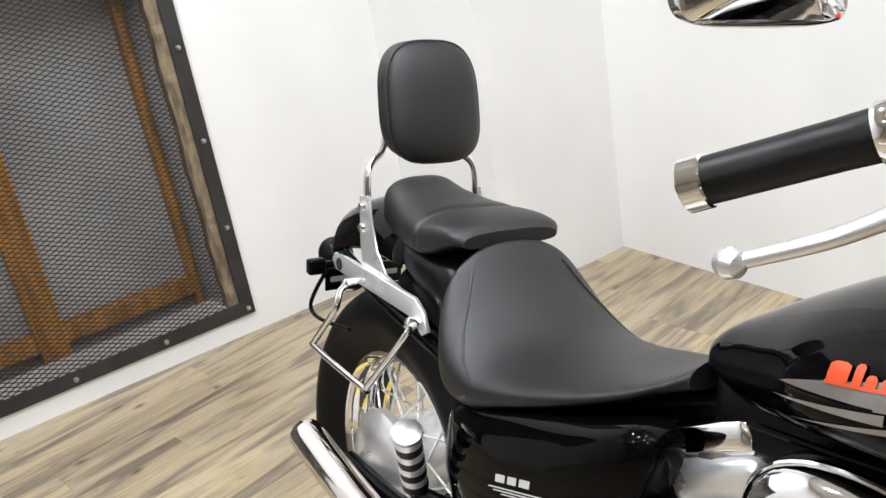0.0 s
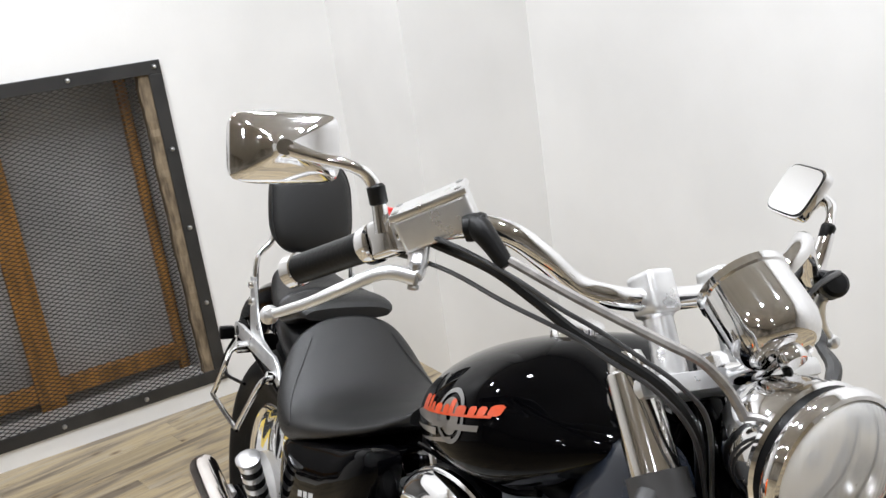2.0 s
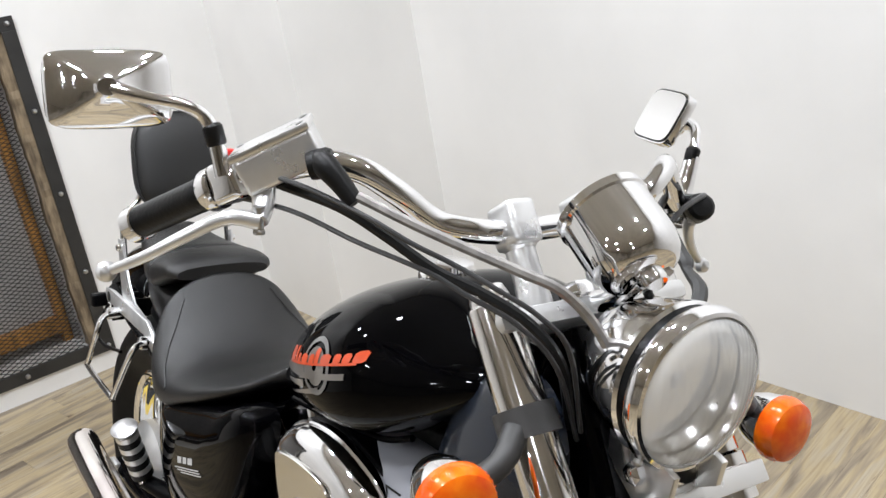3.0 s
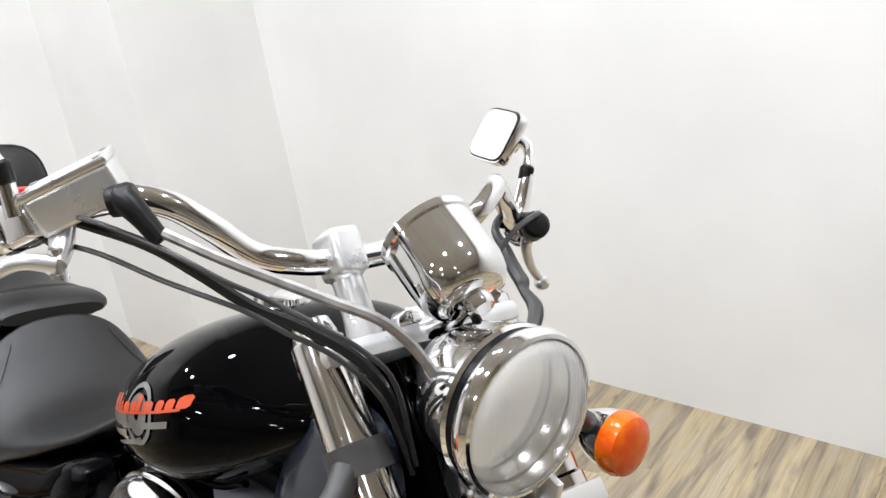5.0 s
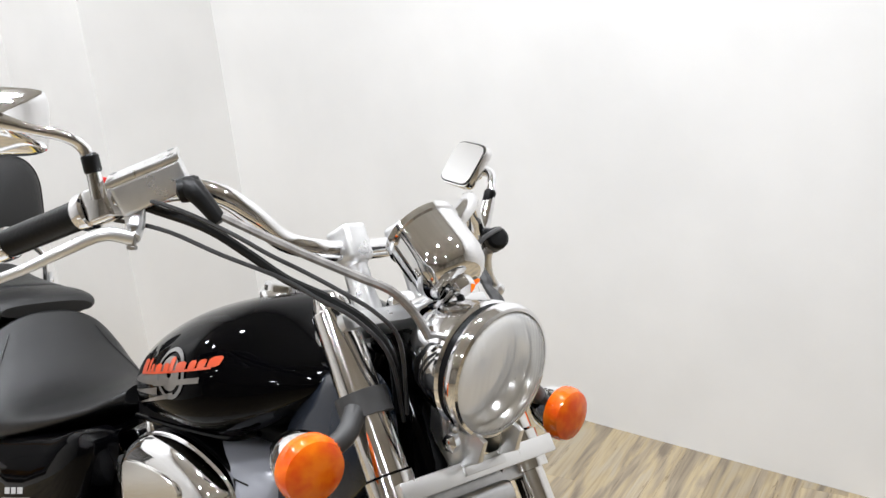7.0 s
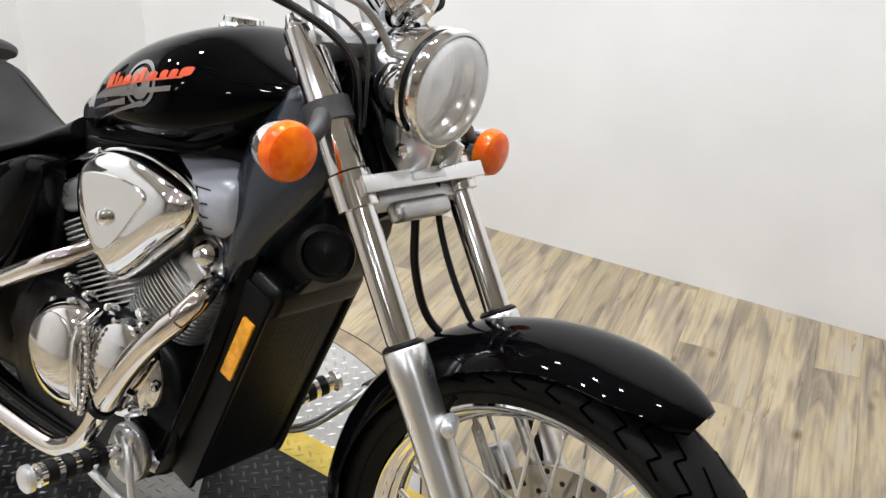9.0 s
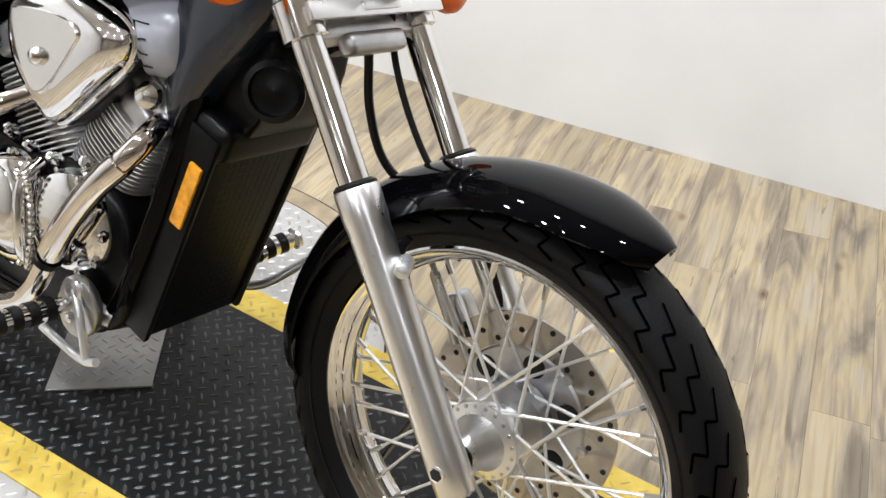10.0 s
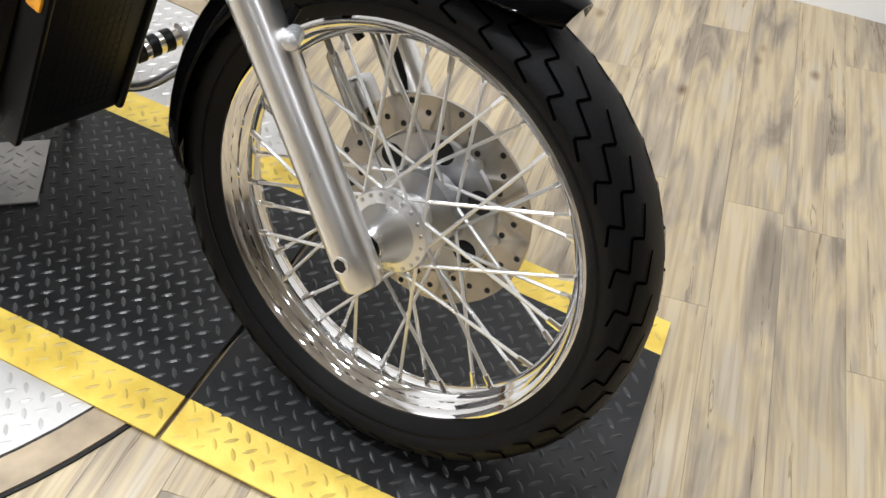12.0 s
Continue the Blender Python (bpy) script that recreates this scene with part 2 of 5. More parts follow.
def rings(bm, loops, caps=True, loop_closed=True):
    """Skin of rings with equal point counts."""
    rows = [[bm.verts.new(p) for p in lp] for lp in loops]
    n = len(rows[0])
    pairs = list(zip(rows, rows[1:]))
    for r0, r1 in pairs:
        for i in range(n if loop_closed else n - 1):
            j = (i + 1) % n
            bm.faces.new((r0[i], r0[j], r1[j], r1[i]))
    if caps and loop_closed:
        bm.faces.new(rows[0][::-1])
        bm.faces.new(rows[-1])
    return bm


def frame_along(d):
    d = Vector(d).normalized()
    return d.to_track_quat("Z", "Y").to_matrix()


def smooth_path(pts, steps=6):
    pts = [Vector(p) for p in pts]
    if len(pts) < 3 or steps < 2:
        return pts
    out = []
    ext = [pts[0] * 2 - pts[1]] + pts + [pts[-1] * 2 - pts[-2]]
    for i in range(1, len(ext) - 2):
        p0, p1, p2, p3 = ext[i - 1:i + 3]
        for s in range(steps):
            t = s / steps
            out.append(0.5 * (2 * p1 + (p2 - p0) * t + (2 * p0 - 5 * p1 + 4 * p2 - p3) * t * t + (3 * p1 - p0 - 3 * p2 + p3) * t ** 3))
    return out + [pts[-1]]


def tube(bm, pts, radius, segs=12, steps=6, caps=True):
    """A round rod along a smooth path; radius is a number or one value for each given point."""
    radii = radius if isinstance(radius, (list, tuple)) else [radius] * len(pts)
    path = smooth_path(pts, steps)
    k = (len(path) - 1) / max(1, len(pts) - 1)
    loops, up = [], None
    for i, p in enumerate(path):
        d = (path[min(i + 1, len(path) - 1)] - path[max(i - 1, 0)]).normalized()
        if up is None:
            up = d.orthogonal().normalized()
        up = (up - d * up.dot(d)).normalized()
        side = d.cross(up)
        f = i / k if k else 0
        a = min(int(f), len(radii) - 1)
        b = min(a + 1, len(radii) - 1)
        r = radii[a] + (radii[b] - radii[a]) * (f - a)
        loops.append([p + r * (math.cos(t) * up + math.sin(t) * side) for t in (2 * math.pi * j / segs for j in range(segs))])
    return rings(bm, loops, caps=caps)


def lathe(bm, profile, origin, axis, segs=24, closed=False):
    """Turn a profile of (radius, height) round an axis."""
    q, o = frame_along(axis), Vector(origin)
    loops = []
    for r, h in profile:
        loops.append([o + q @ Vector((max(r, 1e-4) * math.cos(t), max(r, 1e-4) * math.sin(t), h)) for t in (2 * math.pi * j / segs for j in range(segs))])
    if closed:
        loops.append(loops[0])
        rows = [[bm.verts.new(p) for p in lp] for lp in loops[:-1]]
        rows.append(rows[0])
        for r0, r1 in zip(rows, rows[1:]):
            for i in range(segs):
                j = (i + 1) % segs
                bm.faces.new((r0[i], r0[j], r1[j], r1[i]))
        return bm
    return rings(bm, loops)


def rod(bm, a, b, r, segs=12):
    return tube(bm, (a, b), r, segs, 1)


def extrude_outline(bm, pts, y0, y1, bevel=0.0, segs=2):
    """A plate with an outline in x and z, between two y."""
    a = [bm.verts.new((x, y0, z)) for x, z in pts]
    b = [bm.verts.new((x, y1, z)) for x, z in pts]
    n = len(pts)
    f0, f1 = bm.faces.new(a), bm.faces.new(b[::-1])
    sides = [bm.faces.new((a[i], b[i], b[(i + 1) % n], a[(i + 1) % n])) for i in range(n)]
    if bevel:
        es = {e for f in (f0, f1) for e in f.edges}
        bmesh.ops.bevel(bm, geom=list(es), offset=bevel, segments=segs, affect="EDGES", profile=0.5)
    return bm


def rounded(pts, k=4):
    """Closed smooth outline through 2D points."""
    n, out = len(pts), []
    for i in range(n):
        p0, p1, p2, p3 = (Vector(pts[(i + j) % n]) for j in (-1, 0, 1, 2))
        for s in range(k):
            t = s / k
            out.append(tuple(0.5 * (2 * p1 + (p2 - p0) * t + (2 * p0 - 5 * p1 + 4 * p2 - p3) * t * t + (3 * p1 - p0 - 3 * p2 + p3) * t ** 3)))
    return out


def thing(name, label, category, m=None, group=""):
    ob = new(name)
    if m is not None:
        ob.matrix_world = m
    return tagged(ob, label, category, group)


def B():
    return bmesh.new()

# ---- room: floor, turntable, mat, walls, ceiling
ROOM = Matrix.Rotation(ROOM_YAW, 4, "Z")


def room_box(name, a, b, mat, label, category, bevel=0.0):
    ob = structure(name, span(B(), a, b, bevel), mat, label, category)
    ob.matrix_world = ROOM
    return ob


# corners in the room's own axes: back wall, bump-out, side wall
XB, XC, YS = -1.432, -0.873, 1.500
YC = 0.99
floor = structure("floor", span(B(), (-1.9, -7.0, -0.12), (7.0, 1.8, -0.0025)), PLANK, "wooden laminate plank floor of the showroom", "floor")
floor.matrix_world = ROOM
room_box("wall_side", (XC, YS, 0), (7.0, YS + 0.15, CEILING), WALL, "plain white painted showroom side wall", "wall")
room_box("wall_bump", (XB - 0.15, YC, 0), (XC, YS + 0.15, CEILING), WALL, "white painted boxed-out corner of the wall", "wall")
# front and near walls are added out of view to shape light and reflections
room_box("wall_front", (7.0, -7.0, 0), (7.15, YS + 0.15, CEILING), UNSEEN_WALL, "plain cream wall out of view, toned for reflections", "wall")
room_box("wall_near", (-1.9, -7.15, 0), (7.15, -7.0, CEILING), UNSEEN_WALL, "plain cream wall out of view, toned for reflections", "wall")
room_box("ceiling", (-1.9, -7.15, CEILING), (7.15, YS + 0.15, CEILING + 0.12), CEIL, "plain pale painted ceiling", "ceiling")

# back wall with the opening behind the mesh screen
GY0, GY1, GZ0, GZ1 = -1.35, 0.335, 0.07, 1.265
bm = B()
span(bm, (XB - 0.15, GY1 - 0.035, 0), (XB, YC, CEILING))
span(bm, (XB - 0.15, -7.0, 0), (XB, GY0 + 0.035, CEILING))
span(bm, (XB - 0.15, GY0 + 0.035, 0), (XB, GY1 - 0.035, GZ0 + 0.035))
span(bm, (XB - 0.15, GY0 + 0.035, GZ1 - 0.035), (XB, GY1 - 0.035, CEILING))
wall_back = structure("wall_back", bm, WALL, "white painted wall with a mesh-covered opening", "wall")
wall_back.matrix_world = ROOM

# mesh screen over the opening
screen = thing("mesh_screen", "black steel framed expanded metal screen bolted over the opening", "screen", ROOM)
fw = 0.046
for a, b in (((XB, GY0, GZ0), (XB + 0.012, GY1, GZ0 + fw)), ((XB, GY0, GZ1 - fw), (XB + 0.012, GY1, GZ1)),
             ((XB, GY0, GZ0 + fw), (XB + 0.012, GY0 + fw, GZ1 - fw)), ((XB, GY1 - fw, GZ0 + fw), (XB + 0.012, GY1, GZ1 - fw))):
    part("frame_bar", span(B(), a, b, 0.002), FRAME_BLACK, screen, "black flat steel frame bar", False)
bolt_bm = lathe(B(), ((0.009, 0), (0.009, 0.002), (0.0065, 0.006), (0.001, 0.008)), (0, 0, 0), (1, 0, 0), 10)
bolt_me = mesh_of("bolt", bolt_bm, BOLT_ZINC)
for i in range(5):
    shared("bolt", bolt_me, screen, pose(XB + 0.012, GY1 - 0.022, GZ0 + 0.022 + i * (GZ1 - GZ0 - 0.044) / 4))
for i in range(1, 6):
    for z in (GZ0 + 0.022, GZ1 - 0.022):
        shared("bolt", bolt_me, screen, pose(XB + 0.012, GY1 - 0.022 - i * 0.286, z))


def expanded_mesh():
    """Diamond mesh of slanted strands."""
    bm = B()
    cw, ch, w, d = 0.032, 0.0145, 0.0012, 0.0025
    x = XB + 0.004
    ys, zs = int((GY1 - GY0) / cw) + 1, int((GZ1 - GZ0) / ch) + 1
    for j in range(zs):
        for i in range(ys):
            y, z = GY0 + 0.02 + i * cw, GZ0 + 0.02 + j * ch
            if y > 0.226 or z > GZ1 - 0.03:
                continue
            for ya, za, yb, zb in ((0, 0, 0.5, 0.5), (0.5, 0.5, 1, 0), (0.5, 0.5, 1, 1), (0, 1, 0.5, 0.5)):
                a, b = Vector((x, y + ya * cw, z + za * ch)), Vector((x, y + yb * cw, z + zb * ch))
                dy, dz = b.y - a.y, b.z - a.z
                n = Vector((0, -dz, dy)).normalized() * w
                q = [bm.verts.new(p) for p in (a - n, b - n, b + n, a + n)]
                q2 = [bm.verts.new(p + Vector((d, 0, 0))) for p in (a - n, b - n, b + n, a + n)]
                bm.faces.new(q2)
                bm.faces.new((q[3], q[2], q2[2], q2[3]))
                bm.faces.new((q[1], q[0], q2[0], q2[1]))
    return bm


tagged(part("mesh", expanded_mesh(), MESH_STEEL, screen, "black expanded metal mesh", False), kind="stuff")

# what stands behind the mesh: timber frame and grey panel
panel = thing("steel_door", "dusty grey steel double door behind the mesh screen", "door", ROOM)
for y0, y1 in ((GY0 - 0.2, -0.85), (-0.848, -0.26), (-0.258, 0.245)):
    part("door_leaf", span(B(), (XB - 0.30, y0, 0.0), (XB - 0.272, y1, 1.6), 0.003), DOOR_PANEL, panel, "", False)
frame_t = thing("timber_frame", "old brown timber door frame behind the mesh screen", "frame", ROOM)
for a, b in (((XB - 0.27, -0.302, 0.0), (XB - 0.20, -0.212, 1.6)),
             ((XB - 0.27, 0.222, 0.0), (XB - 0.22, 0.256, 1.6)), ((XB - 0.27, -0.212, 0.12), (XB - 0.21, 0.222, 0.178)), ((XB - 0.27, GY0, 0.12), (XB - 0.21, -0.302, 0.178))):
    part("timber", span(B(), a, b, 0.006), OLD_WOOD, frame_t, "", False)
part("jamb_board", span(B(), (XB - 0.29, 0.256, 0.0), (XB - 0.262, 0.44, 1.6), 0.003), WALL, frame_t, "white painted board beside the door", False)


def rough_board(y0, y1, z0, z1, x0, x1, n=46):
    """An upright board whose front arrises are chipped and wavy."""
    rnd = random.Random(17)
    loops = []
    for k in range(n + 1):
        z = z0 + (z1 - z0) * k / n
        chip = 0.002 * math.sin(k * 0.55) + rnd.uniform(-0.002, 0.002)
        back = rnd.uniform(-0.002, 0.002)
        loops.append([Vector(p) for p in ((x0, y0 + chip, z), (x1 - 0.006, y0 + chip, z), (x1 + back, y0 + 0.008 + chip * 0.5, z), (x1 + back, y1, z), (x0, y1, z))])
    return rings(B(), loops)


part("lining_board", rough_board(0.253, 0.300, GZ0 + 0.04, GZ1 - 0.04, XB - 0.05, XB - 0.001), WEATHERED, frame_t, "weathered timber lining board", False)
room_box("wall_recess", (XB - 0.5, GY0 - 0.3, -0.1), (XB - 0.45, GY1 + 0.4, 1.9), WALL, "plain wall closing the recess behind the screen", "wall")

# wooden planks, laid at a slight angle to the walls
PLANK_YAW = radians(12.0)
PW, PLN = 0.108, 0.92
floor_group = ROOM.inverted() @ Matrix.Rotation(PLANK_YAW, 4, "Z")


def plank_mesh(length):
    bm = box(B(), (PW - 0.0003, length - 0.0004, 0.012), Matrix.Translation((0, 0, -0.006)))
    es = [e for e in bm.edges if all(v.co.z > -0.001 for v in e.verts)]
    bmesh.ops.bevel(bm, geom=es, offset=0.0004, segments=1, affect="EDGES")
    return mesh_of("plank", bm, PLANK, False)


PLANK_ME = plank_mesh(PLN)
rng = random.Random(4)
for i in range(-19, 30):
    shift = rng.uniform(0, PLN)
    for j in range(-4, 4):
        cx, cy = i * PW, j * PLN + shift
        w = Matrix.Rotation(PLANK_YAW, 4, "Z") @ Vector((cx, cy, 0))
        r = ROOM.inverted() @ w
        if -2.1 < r.x < 3.4 and -2.6 < r.y < 2.0:
            shared("plank", PLANK_ME, floor, floor_group @ pose(cx, cy, 0))

# turntable set in the floor
TC, TR = Vector((0.56, 0.0, 0)), 0.725
turntable = thing("turntable", "round tread plate turntable set into the floor", "turntable", Matrix.Translation(TC))
part("gap_ring", lathe(B(), ((TR + 0.062, 0.0), (TR + 0.062, 0.0035), (TR - 0.02, 0.0035), (TR - 0.02, 0.0)), (0, 0, 0), (0, 0, 1), 96, True), GAP_SHADE, turntable, "dark gap round the turntable")
part("wooden_ring", lathe(B(), ((TR + 0.056, 0.0), (TR + 0.056, 0.006), (TR + 0.004, 0.006), (TR + 0.004, 0.0)), (0, 0, 0), (0, 0, 1), 96, True), WOOD_RIM, turntable, "brown wooden ring with worn edge")
part("disc", lathe(B(), ((0.001, 0.001), (TR, 0.001), (TR, 0.007), (0.001, 0.0075)), (0, 0, 0), (0, 0, 1), 96), PLATE, turntable, "silver aluminium tread plate")

LUG = 0.0225


def lug_field(keep, z, length=0.0235, width=0.0066, height=0.0018):
    """Raised lens-shaped lugs, every second one turned by a right angle."""
    verts, faces = [], []
    rr = random.Random(7)
    for i in range(-90, 130):
        for j in range(-75, 75):
            x, y = i * LUG * 0.7071, j * LUG * 0.7071
            if (i + j) % 2:
                continue
            if not keep(x, y):
                continue
            ang = math.pi / 4 + (math.pi / 2 if i % 2 else 0) + rr.uniform(-0.03, 0.03) + ROOM_YAW
            c, s = math.cos(ang), math.sin(ang)
            k = len(verts)
            for u, v, h in ((-length / 2, 0, 0), (-length / 5, -width / 2, 0), (length / 5, -width / 2, 0), (length / 2, 0, 0), (length / 5, width / 2, 0), (-length / 5, width / 2, 0),
                            (-length / 5, 0, height), (length / 5, 0, height)):
                verts.append((x + u * c - v * s, y + u * s + v * c, z + h))
            faces += [(k, k + 1, k + 6), (k + 1, k + 2, k + 7, k + 6), (k + 2, k + 3, k + 7), (k + 3, k + 4, k + 7), (k + 4, k + 5, k + 6, k + 7), (k + 5, k, k + 6)]
    bm = B()
    me = bpy.data.meshes.new("lugs")
    me.from_pydata(verts, [], faces)
    bm.from_mesh(me)
    bpy.data.meshes.remove(me)
    return bm


MX0, MX1, SEAM = -0.37, 1.94, 1.365


def near_edge(x):
    return -0.252 + 0.056 * x


def far_edge(x):
    return 0.412 - 0.004 * x


def front_edge(y):
    return 1.954 - 0.13 * y


def seam_edge(y):
    return 1.353 - 0.13 * y


def on_mat(x, y, pad=0.0):
    return MX0 < x < front_edge(y) + pad and near_edge(x) - pad < y < far_edge(x) + pad


def on_disc(x, y):
    return (x - TC.x) ** 2 + (y - TC.y) ** 2 < (TR - 0.012) ** 2


ob = part("raised_tread", lug_field(lambda x, y: on_disc(x, y) and not on_mat(x, y, 0.005), 0.0072), PLATE, turntable, "", False)
ob.matrix_parent_inverse = Matrix.Translation(TC).inverted()
tagged(ob, kind="stuff")
for sx, sy in ((1.16, -0.30), (0.62, 0.64), (0.28, 0.60), (1.02, -0.42), (1.17, 0.47), (0.92, 0.55)):
    part("rivet", lathe(B(), ((0.006, 0.007), (0.005, 0.0095), (0.001, 0.010)), (sx - TC.x, sy - TC.y, 0), (0, 0, 1), 10), SATIN, turntable)

# black tread mat with yellow edges, in two lengths
MATZ = 0.012


def mat_strip(xa, xb, ya, yb):
    """A flat strip between two end lines and two side lines, given as functions."""
    bm = B()
    corner = []
    for fx, fy in ((xa, ya), (xb, ya), (xb, yb), (xa, yb)):
        x = fx(0.0)
        for _ in range(4):
            y = fy(x)
            x = fx(y)
        corner.append((x, y))
    lo = [bm.verts.new((x, y, 0.0078)) for x, y in corner]
    hi = [bm.verts.new((x, y, MATZ)) for x, y in corner]
    bm.faces.new(hi)
    bm.faces.new(lo[::-1])
    for i in range(4):
        bm.faces.new((lo[i], lo[(i + 1) % 4], hi[(i + 1) % 4], hi[i]))
    return bm


BAND = 0.072
for xa, xb, word in ((lambda y: MX0, lambda y: seam_edge(y) - 0.0045, "long"), (lambda y: seam_edge(y) + 0.0045, front_edge, "short")):
    mat = thing("tread_mat", f"{word} black tread-pattern rubber mat with worn yellow edge stripes", "mat", group="mat lengths")
    part("mat_sheet", mat_strip(xa, xb, lambda x: near_edge(x) + BAND, lambda x: far_edge(x) - BAND), MAT_BLACK, mat, "black tread rubber", False)
    part("edge_stripe", mat_strip(xa, xb, near_edge, lambda x: near_edge(x) + BAND), YELLOW, mat, "worn yellow painted stripe", False)
    part("edge_stripe", mat_strip(xa, xb, lambda x: far_edge(x) - BAND, far_edge), YELLOW, mat, "worn yellow painted stripe", False)
    inside = lambda x, y, xa=xa, xb=xb: xa(y) + 0.012 < x < xb(y) - 0.012
    tagged(part("raised_tread", lug_field(lambda x, y: inside(x, y) and near_edge(x) + BAND + 0.004 < y < far_edge(x) - BAND - 0.004, MATZ), LUG_BLACK, mat, "", False), kind="stuff")
    tagged(part("raised_tread", lug_field(lambda x, y: inside(x, y) and (near_edge(x) + 0.012 < y < near_edge(x) + BAND - 0.006 or far_edge(x) - BAND + 0.006 < y < far_edge(x) - 0.012), MATZ), LUG_YELLOW, mat, "", False), kind="stuff")

# loose square of tread plate under the engine
plate_m = pose(0.752, 0.080, 0.014, 0, 0, 40)
tread = thing("tread_plate_square", "small loose silver tread plate lying on the black mat", "plate", plate_m)
part("plate", box(B(), (0.190, 0.175, 0.004), Matrix.Translation((0, 0, 0.002)), 0.001), PLATE_SHADED, tread, "", False)
tagged(part("raised_tread", lug_field(lambda x, y: abs(x) < 0.084 and abs(y) < 0.077, 0.004), PLATE_SHADED, tread, "", False), kind="stuff")

# ---- motorcycle, in its own axes: x ahead, y to its left, z up, leaning on its side stand
bike = thing("motorcycle", "black chrome-trimmed cruiser motorcycle leaning on its side stand", "motorcycle", Matrix.Rotation(-LEAN, 4, "X"))
STEM = Vector((1.26, 0, 0.85))
FRONT = Matrix.Translation(STEM) @ Matrix.Rotation(STEER, 4, Vector((-math.sin(RAKE), 0, math.cos(RAKE)))) @ Matrix.Translation(-STEM)
FDIR = Vector((-math.sin(RAKE), 0, math.cos(RAKE)))


def fpart(name, bm, mat, parent=None, label="", smooth=True):
    """A part that turns with the steering."""
    bmesh.ops.transform(bm, matrix=FRONT, verts=bm.verts)
    return part(name, bm, mat, parent or bike, label, smooth)


def bpart(name, bm, mat, parent=None, label="", smooth=True):
    return part(name, bm, mat, parent or bike, label, smooth)


# -- wheels
def tyre_wide(sn, cs, half, seat):
    """Half width of a tyre section, from its seat on the rim out to the crown."""
    return cs ** 0.8 * (seat + (half * 1.1 - seat) * math.sin(min(sn / 0.6, 1.0) * math.pi / 2))


def wheel(centre, R, half, rim_r, rim_half, bed_r, spokes, flange, put, word):
    """A tyre with tread blocks, a chrome rim, a hub and crossed wire spokes."""
    c = Vector(centre)
    Y = Vector((0, 1, 0))
    prof = []
    hgt = R - rim_r
    for k in range(23):
        a = math.pi * (k / 22)
        y = -math.cos(a)
        s = math.sin(a)
        prof.append((rim_r - 0.006 + (hgt + 0.006) * s ** 0.72, tyre_wide(s, abs(y), half, rim_half + 0.001) * (1 if y > 0 else -1)))
    prof += [(rim_r - 0.016, rim_half * 0.6), (rim_r - 0.016, -rim_half * 0.6)]
    w = put("wheel", lathe(B(), [(flange * 0.42, -0.052), (flange * 0.5, -0.05), (flange * 0.5, 0.05), (flange * 0.42, 0.052)], c, Y, 20), SATIN, None, word)
    tyre = put("tyre", lathe(B(), prof, c, Y, 72, True), TYRE, w, "black rubber tyre")
    # raised sidewall bead line
    for s in (-1, 1):
        put("bead_line", ring_band(rim_r + 0.016, rim_r + 0.019, s * (tyre_wide((0.024 / (hgt + 0.006)) ** (1 / 0.72), 0.985, half, rim_half + 0.001) - 0.0005), s * 0.0012, c), TYRE, w)
    t = 0.004
    side = [(rim_r, 1.0, 0), (rim_r + 0.001, 1.0, t), (rim_r - 0.004, 1.0, t + 0.001), (rim_r - 0.007, 1.0, 0.001), (rim_r - 0.0125, 0.93, 0), (rim_r - 0.0105, 0.84, 0), (rim_r - 0.0135, 0.74, 0), (bed_r + 0.009, 0.66, 0),
            (bed_r + 0.0085, 0.56, 0), (bed_r + 0.0025, 0.42, 0), (bed_r, 0.30, 0)]
    rim_prof = [(r, -rim_half * k - o) for r, k, o in side] + [(r, rim_half * k + o) for r, k, o in reversed(side)] + [(bed_r + 0.012, rim_half * 0.4), (bed_r + 0.012, -rim_half * 0.4)]
    put("rim", lathe(B(), rim_prof, c, Y, 96, True), CHROME, w, "chrome spoked rim")
    rad = lambda r, a, y: c + Vector((r * math.cos(a), y, r * math.sin(a)))
    n = spokes
    for k in range(n):
        side = -1 if k % 2 else 1
        a = 2 * math.pi * k / n
        lead = (1 if (k // 2) % 2 else -1) * (radians(52) if flange < 0.06 else radians(38))
        p0 = rad(flange * 0.9, a + lead, side * 0.036 + (0.013 if flange < 0.06 else 0.0))
        p1 = rad(bed_r + 0.002, a, side * rim_half * 0.22)
        d = (p1 - p0).normalized()
        sp = put("spoke", tube(B(), (p0, p1 - d * 0.016), 0.0025, 6, 1), SATIN, w)
        bm = tube(B(), (p1 - d * 0.020, p1), (0.0038, 0.0042), 6, 1)
        put("nipple", bm, CHROME, w)
    return w


def ring_band(r0, r1, y, h, c):
    return lathe(B(), [(r0, y), (r0, y + h), (r1, y + h), (r1, y)], c, (0, 1, 0), 72, True)


